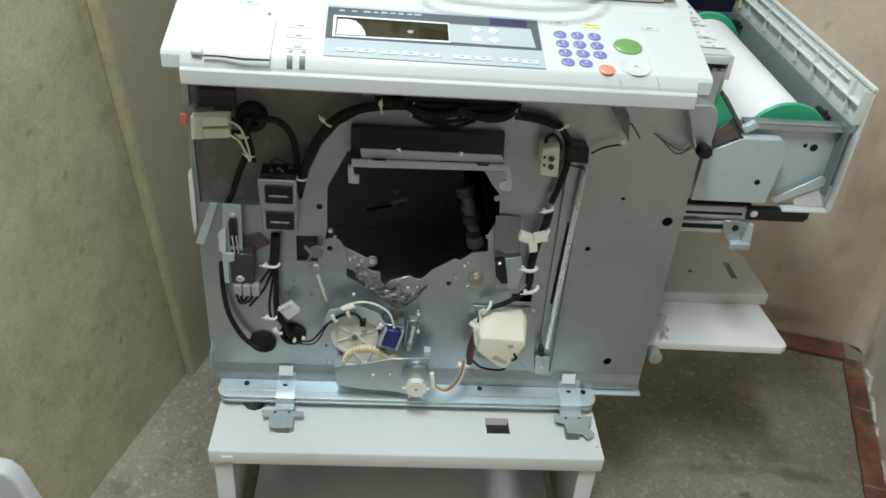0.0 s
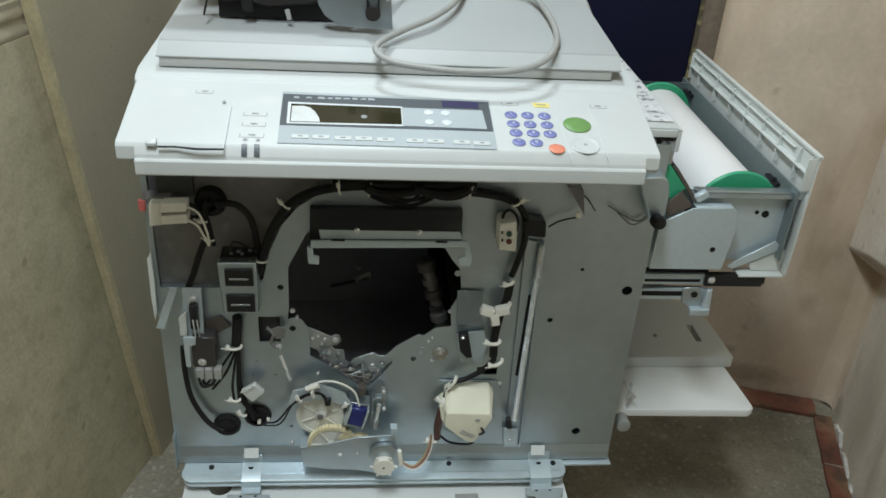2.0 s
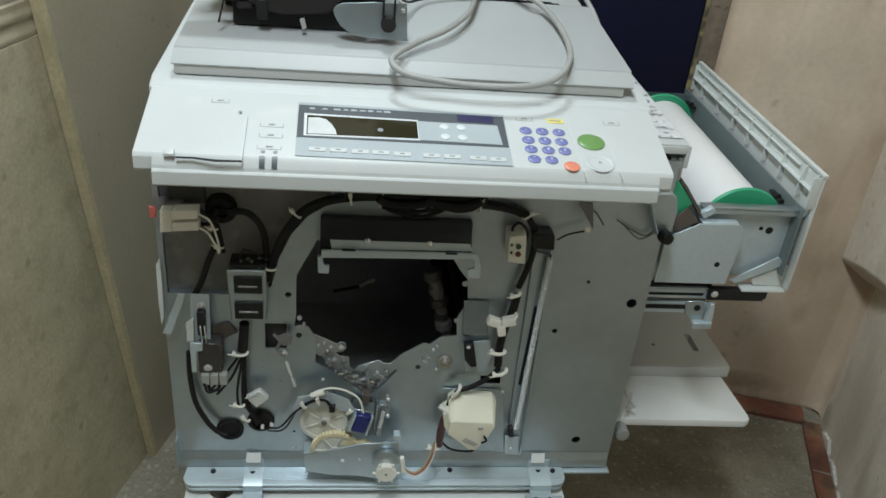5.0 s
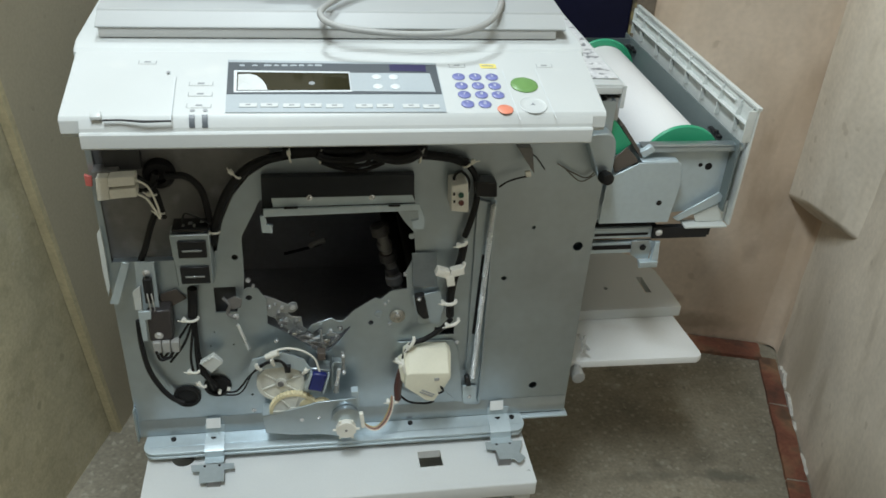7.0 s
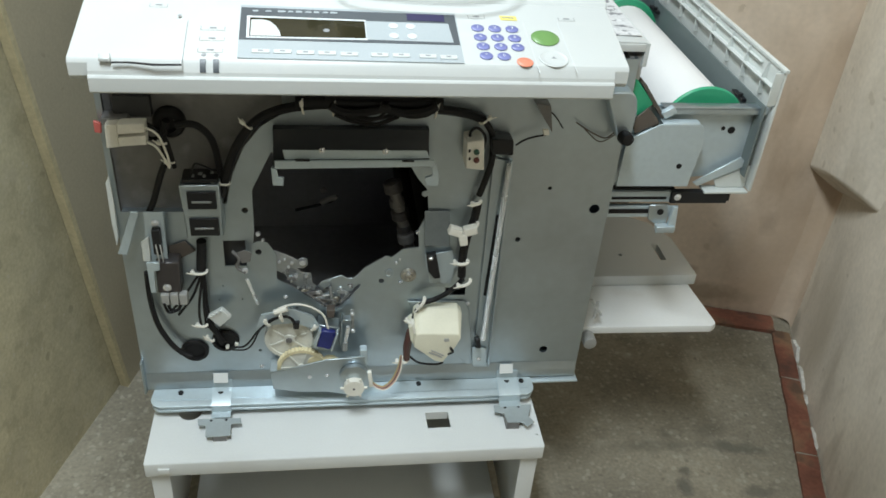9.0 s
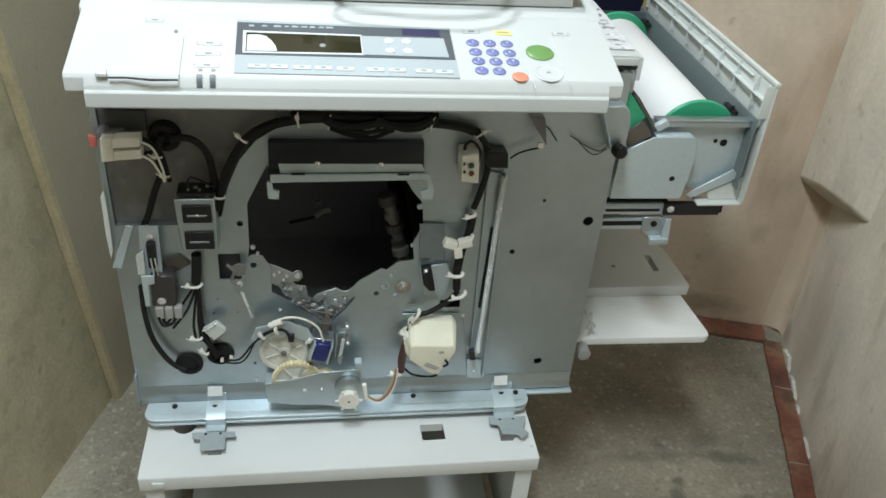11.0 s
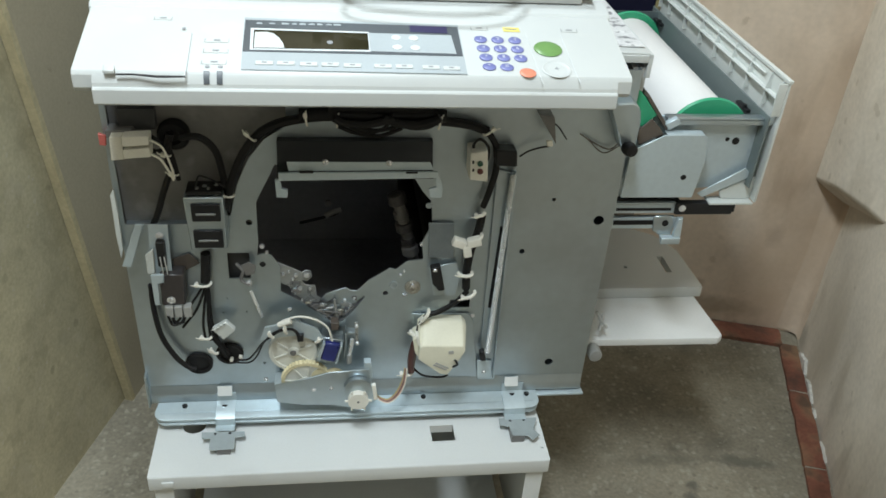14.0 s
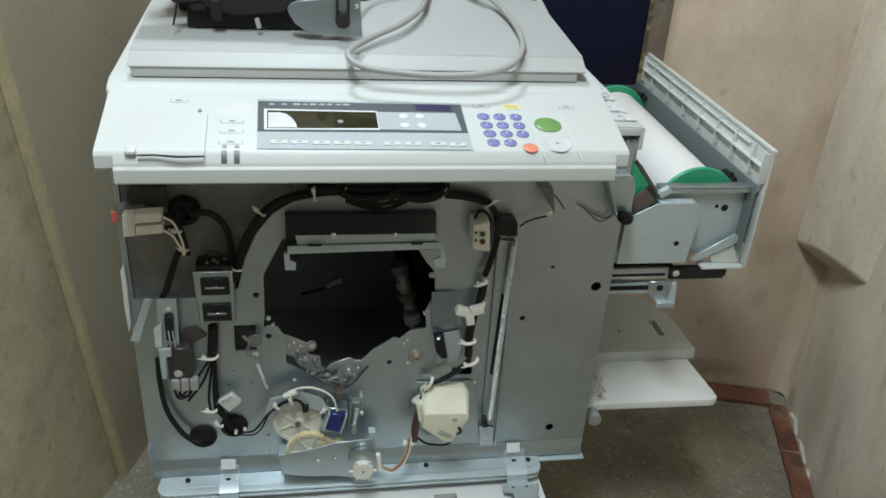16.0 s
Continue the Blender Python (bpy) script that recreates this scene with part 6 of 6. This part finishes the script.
def moulded_plug(a, b, name, label):
    """A moulded plug with a waist, a ribbed strain relief and two flat-set pins; a is the pin end."""
    a, b = Vector(a), Vector(b)
    d = b - a
    ln = d.length
    prof = [(0.004, 0.0), (0.0088, 0.002), (0.0104, ln * 0.12), (0.0106, ln * 0.34), (0.0090, ln * 0.42), (0.0094, ln * 0.50)]
    for k in range(5):
        f = 0.54 + 0.085 * k
        prof += [(0.0088 - 0.0006 * k, ln * f), (0.0088 - 0.0006 * k, ln * (f + 0.045)), (0.0060, ln * (f + 0.05)), (0.0060, ln * (f + 0.08))]
    prof.append((0.0046, ln))
    body = part(name, lathe(prof, a, d, 20), CABLE_GREY, cable, label)
    n = d.normalized()
    w = Vector((-n.y, n.x, 0)).normalized()
    for q in (-0.0062, 0.0062):
        part("pin", cyl(a + w * q + n * 0.001, a + w * q - n * 0.019, 0.0023, 10, 0.0006), CHROME, body)
    return body


moulded_plug((0.2115, 1.3985, 1.156), (0.2632, 1.2764, 1.156), "plug_body", "grey moulded mains plug")
moulded_plug((0.2330, 1.4985, 1.154), (0.2655, 1.4640, 1.152), "socket_end", "grey moulded cable connector")

# document feeder mechanism lying loose on the lid
feeder = thing("document_feeder", "loose black plastic document feeder mechanism lying on the lid", "feeder", (-0.05, 1.2, 1.13))
front = [(-0.2527, 1.2047), (-0.0032, 1.2050), (-0.0011, 1.1963), (-0.0205, 1.1843), (-0.0416, 1.1688), (-0.0531, 1.1547), (-0.1176, 1.1486), (-0.1498, 1.1547), (-0.1673, 1.1666), (-0.2006, 1.1627), (-0.2076, 1.1679), (-0.2098, 1.1783), (-0.2405, 1.1985)]
part("body", prism(front, "y", 1.1055, 1.16, 0.002, 1), DARK_GREY, feeder)
tip, end = (-0.2538, 1.2067), (-0.0026, 1.2080)
bm = bmesh.new()
low = [bm.verts.new(p) for p in ((tip[0], 1.103, tip[1]), (end[0], 1.103, end[1]), (end[0], 1.112, end[1] + 0.006), (-0.1706, 1.15, 1.2168), (-0.2094, 1.17, 1.2257), (-0.2288, 1.17, 1.2259))]
high = [bm.verts.new(v.co + Vector((0, 0.001, 0.0045))) for v in low]
bm.faces.new(low), bm.faces.new(high)
for k in range(6):
    bm.faces.new((low[k], low[(k + 1) % 6], high[(k + 1) % 6], high[k]))
bmesh.ops.recalc_face_normals(bm, faces=bm.faces[:])
part("tray", bevel(bm, 0.001, 1), DARK_GREY, feeder, "sloping dark grey paper tray")
part("inner_well", prism([(1.128, 1.1262), (1.128, 1.178), (1.199, 1.185), (1.199, 1.1312)], "x", -0.19, 0.0, 0.001, 1), BLACK, feeder)
part("well_back", prism([(-0.230, 1.2185), (-0.1845, 1.2210), (0.026, 1.2297), (0.026, 1.136), (-0.205, 1.136)], "y", 1.2, 1.205, 0.001, 1), DARK_GREY, feeder)
part("well_rib", box(-0.0905, -0.0885, 1.165, 1.1995, 1.196, 1.2235), DARK_GREY, feeder)
part("well_rib", box(-0.0045, -0.0025, 1.118, 1.1995, 1.196, 1.2265), DARK_GREY, feeder)
part("rear_body", prism([(1.206, 1.1318), (1.206, 1.196), (1.25, 1.205), (1.33, 1.215), (1.34, 1.20), (1.34, 1.1372)], "x", -0.205, 0.012, 0.002, 1), BLACK, feeder)
part("roller_bar", box(-0.185, -0.005, 1.262, 1.30, 1.216, 1.240, 0.004), BLACK, feeder)
part("roller_bar", box(-0.190, 0.020, 1.302, 1.306, 1.205, 1.262, 0.001), DARK_GREY, feeder)
part("rear_frame", box(-0.205, 0.03, 1.345, 1.40, 1.139, 1.31, 0.003), BLACK, feeder)
for z in (1.252, 1.268, 1.284):
    part("frame_ledge", box(-0.200, 0.026, 1.338, 1.3445, z, z + 0.003, 0.0006), DARK_GREY, feeder)
part("upper_guide", prism([(1.32, 1.252), (1.46, 1.285), (1.47, 1.272), (1.40, 1.225), (1.33, 1.235)], "x", -0.205, 0.035, 0.002, 1), BLACK, feeder)
for k in range(7):
    part("guide_rib", box(-0.195 + 0.036 * k, -0.191 + 0.036 * k, 1.309, 1.319, 1.232, 1.254, 0.001), DARK_GREY, feeder)
part("side_cheek", prism([(1.205, 1.214), (1.225, 1.236), (1.30, 1.252), (1.34, 1.240), (1.34, 1.139), (1.206, 1.131)], "x", -0.2115, -0.2065, 0.001, 1), DARK_GREY, feeder)
part("end_knob", cyl((0.012, 1.235, 1.2215), (0.046, 1.230, 1.2215), 0.0235, 28, 0.004), BLACK, feeder)
part("end_plate", on_plate([(0.0030, 1.2300), (0.0352, 1.2250), (0.0376, 1.2004), (0.0301, 1.1917), (0.0116, 1.1887), (0.0048, 1.1884)], 1.112, 1.13, 0.002), BLACK, feeder)
part("end_arm", on_plate([(-0.0086, 1.2292), (0.0046, 1.2333), (0.0127, 1.1589), (0.0090, 1.1520), (0.0029, 1.1583), (-0.0060, 1.1842)], 1.104, 1.1115, 0.001), BLACK, feeder)
part("end_cheek", prism([(1.131, 1.150), (1.131, 1.205), (1.30, 1.236), (1.30, 1.137), (1.19, 1.131)], "x", 0.0125, 0.020, 0.002, 1), BLACK, feeder)
part("under_frame", prism([(-0.1600, 1.1620), (-0.0450, 1.1600), (-0.0520, 1.1258), (-0.1480, 1.1258)], "y", 1.1290, 1.1600, 0.002, 1), BLACK, feeder)
part("foot_block", on_plate([(-0.1822, 1.1642), (-0.1599, 1.1657), (-0.1599, 1.1542), (-0.1815, 1.1527)], 1.108, 1.13, 0.002), DARK_GREY, feeder)
part("foot_block", on_plate([(-0.1565, 1.1715), (-0.1390, 1.1711), (-0.1371, 1.1413), (-0.1533, 1.1419)], 1.10, 1.13, 0.003), BLACK, feeder)
part("support_leg", box(-0.145, -0.125, 1.15, 1.18, 1.124, 1.16, 0.002), BLACK, feeder)
part("support_leg", box(-0.05, -0.03, 1.15, 1.18, 1.124, 1.16, 0.002), BLACK, feeder)
part("spring_leg", tube([(-0.1983, 1.10, 1.1643), (-0.2052, 1.095, 1.1365)], 0.0016, 6, smooth=1), BLACK, feeder)
for p, y in (((-0.2136, 1.2236), 1.225), ((-0.2082, 1.2315), 1.255)):
    part("pickup_wheel", cyl((p[0] - 0.013, y, p[1] - 0.021), (p[0] + 0.012, y, p[1] - 0.021), 0.0145, 24, 0.003), CABLE_GREY, feeder, "white pickup roller")
bracket = part("end_bracket", on_plate([(0.0533, 1.1811), (0.0568, 1.1288), (-0.0030, 1.1308), (-0.0226, 1.1345), (-0.0377, 1.1452), (-0.0463, 1.1595), (-0.0482, 1.1667), (-0.0437, 1.1728), (-0.0351, 1.1766), (0.0061, 1.1803)], 1.0835, 1.0855, 0.0005), STEEL, feeder, "pale steel end bracket with a half-round lobe")
screw((0.0476, 1.1715), 1.083, 0.0025, "screw", bracket)
screw((0.0434, 1.1835), 1.083, 0.0015, "screw", bracket)
w = (0.0286, 1.1535)
part("drive_wheel", cyl((w[0], 1.068, w[1]), (w[0], 1.0825, w[1]), 0.0105, 20, 0.002), DARK_GREY, feeder, "dark rubber drive wheel")
part("drive_arm", on_plate([(w[0] - 0.009, w[1]), (w[0] - 0.0065, w[1]), (w[0] - 0.0065, w[1] + 0.045), (w[0] - 0.009, w[1] + 0.045)], 1.070, 1.0825), BLACK, feeder)
part("drive_arm", on_plate([(w[0] + 0.0065, w[1]), (w[0] + 0.009, w[1]), (w[0] + 0.009, w[1] + 0.045), (w[0] + 0.0065, w[1] + 0.045)], 1.070, 1.0825), BLACK, feeder)
p = (0.0275, 1.2137)
part("pivot_bolt", lathe([(0.006, 0), (0.006, 0.004), (0.0035, 0.007), (0.001, 0.007)], (p[0], 1.11, p[1]), (0, -1, 0.3), 14), CHROME, feeder)
part("paper_tab", on_plate([(-0.0947, 1.1467), (-0.0883, 1.1488), (-0.0846, 1.1339), (-0.0911, 1.1318)], 1.099, 1.101), CABLE_GREY, feeder)
part("wire", tube([(0.036, 1.12, 1.19), (0.06, 1.20, 1.155), (0.10, 1.28, 1.1425), (0.2, 1.315, 1.1395), (0.31, 1.318, 1.1385)], 0.002, 6), BLACK, feeder)

# ceiling lights
for x, y, half in ((-0.19, 0.06, 0.41), (-0.10, 1.50, 0.14)):
    ceiling_lamp = thing("ceiling_light", "white boxed ceiling light", "lamp", (x, y, 2.66), "ceiling lights")
    part("housing", box(x - 0.14, x + 0.14, y - half, y + half, 2.585, 2.70, 0.005), WHITE, ceiling_lamp)

# white plastic cover on the floor beside the stand
cover = thing("plastic_cover", "white moulded plastic machine cover standing on the floor", "cover", (-0.68, 0.87, 0))
part("shell", prism([(-0.80, 0.0), (-0.548, 0.0), (-0.570, 0.16), (-0.582, 0.215), (-0.598, 0.283), (-0.612, 0.302), (-0.630, 0.308), (-0.80, 0.300)], "y", 0.85, 0.885, 0.008, 3), WHITE, cover)
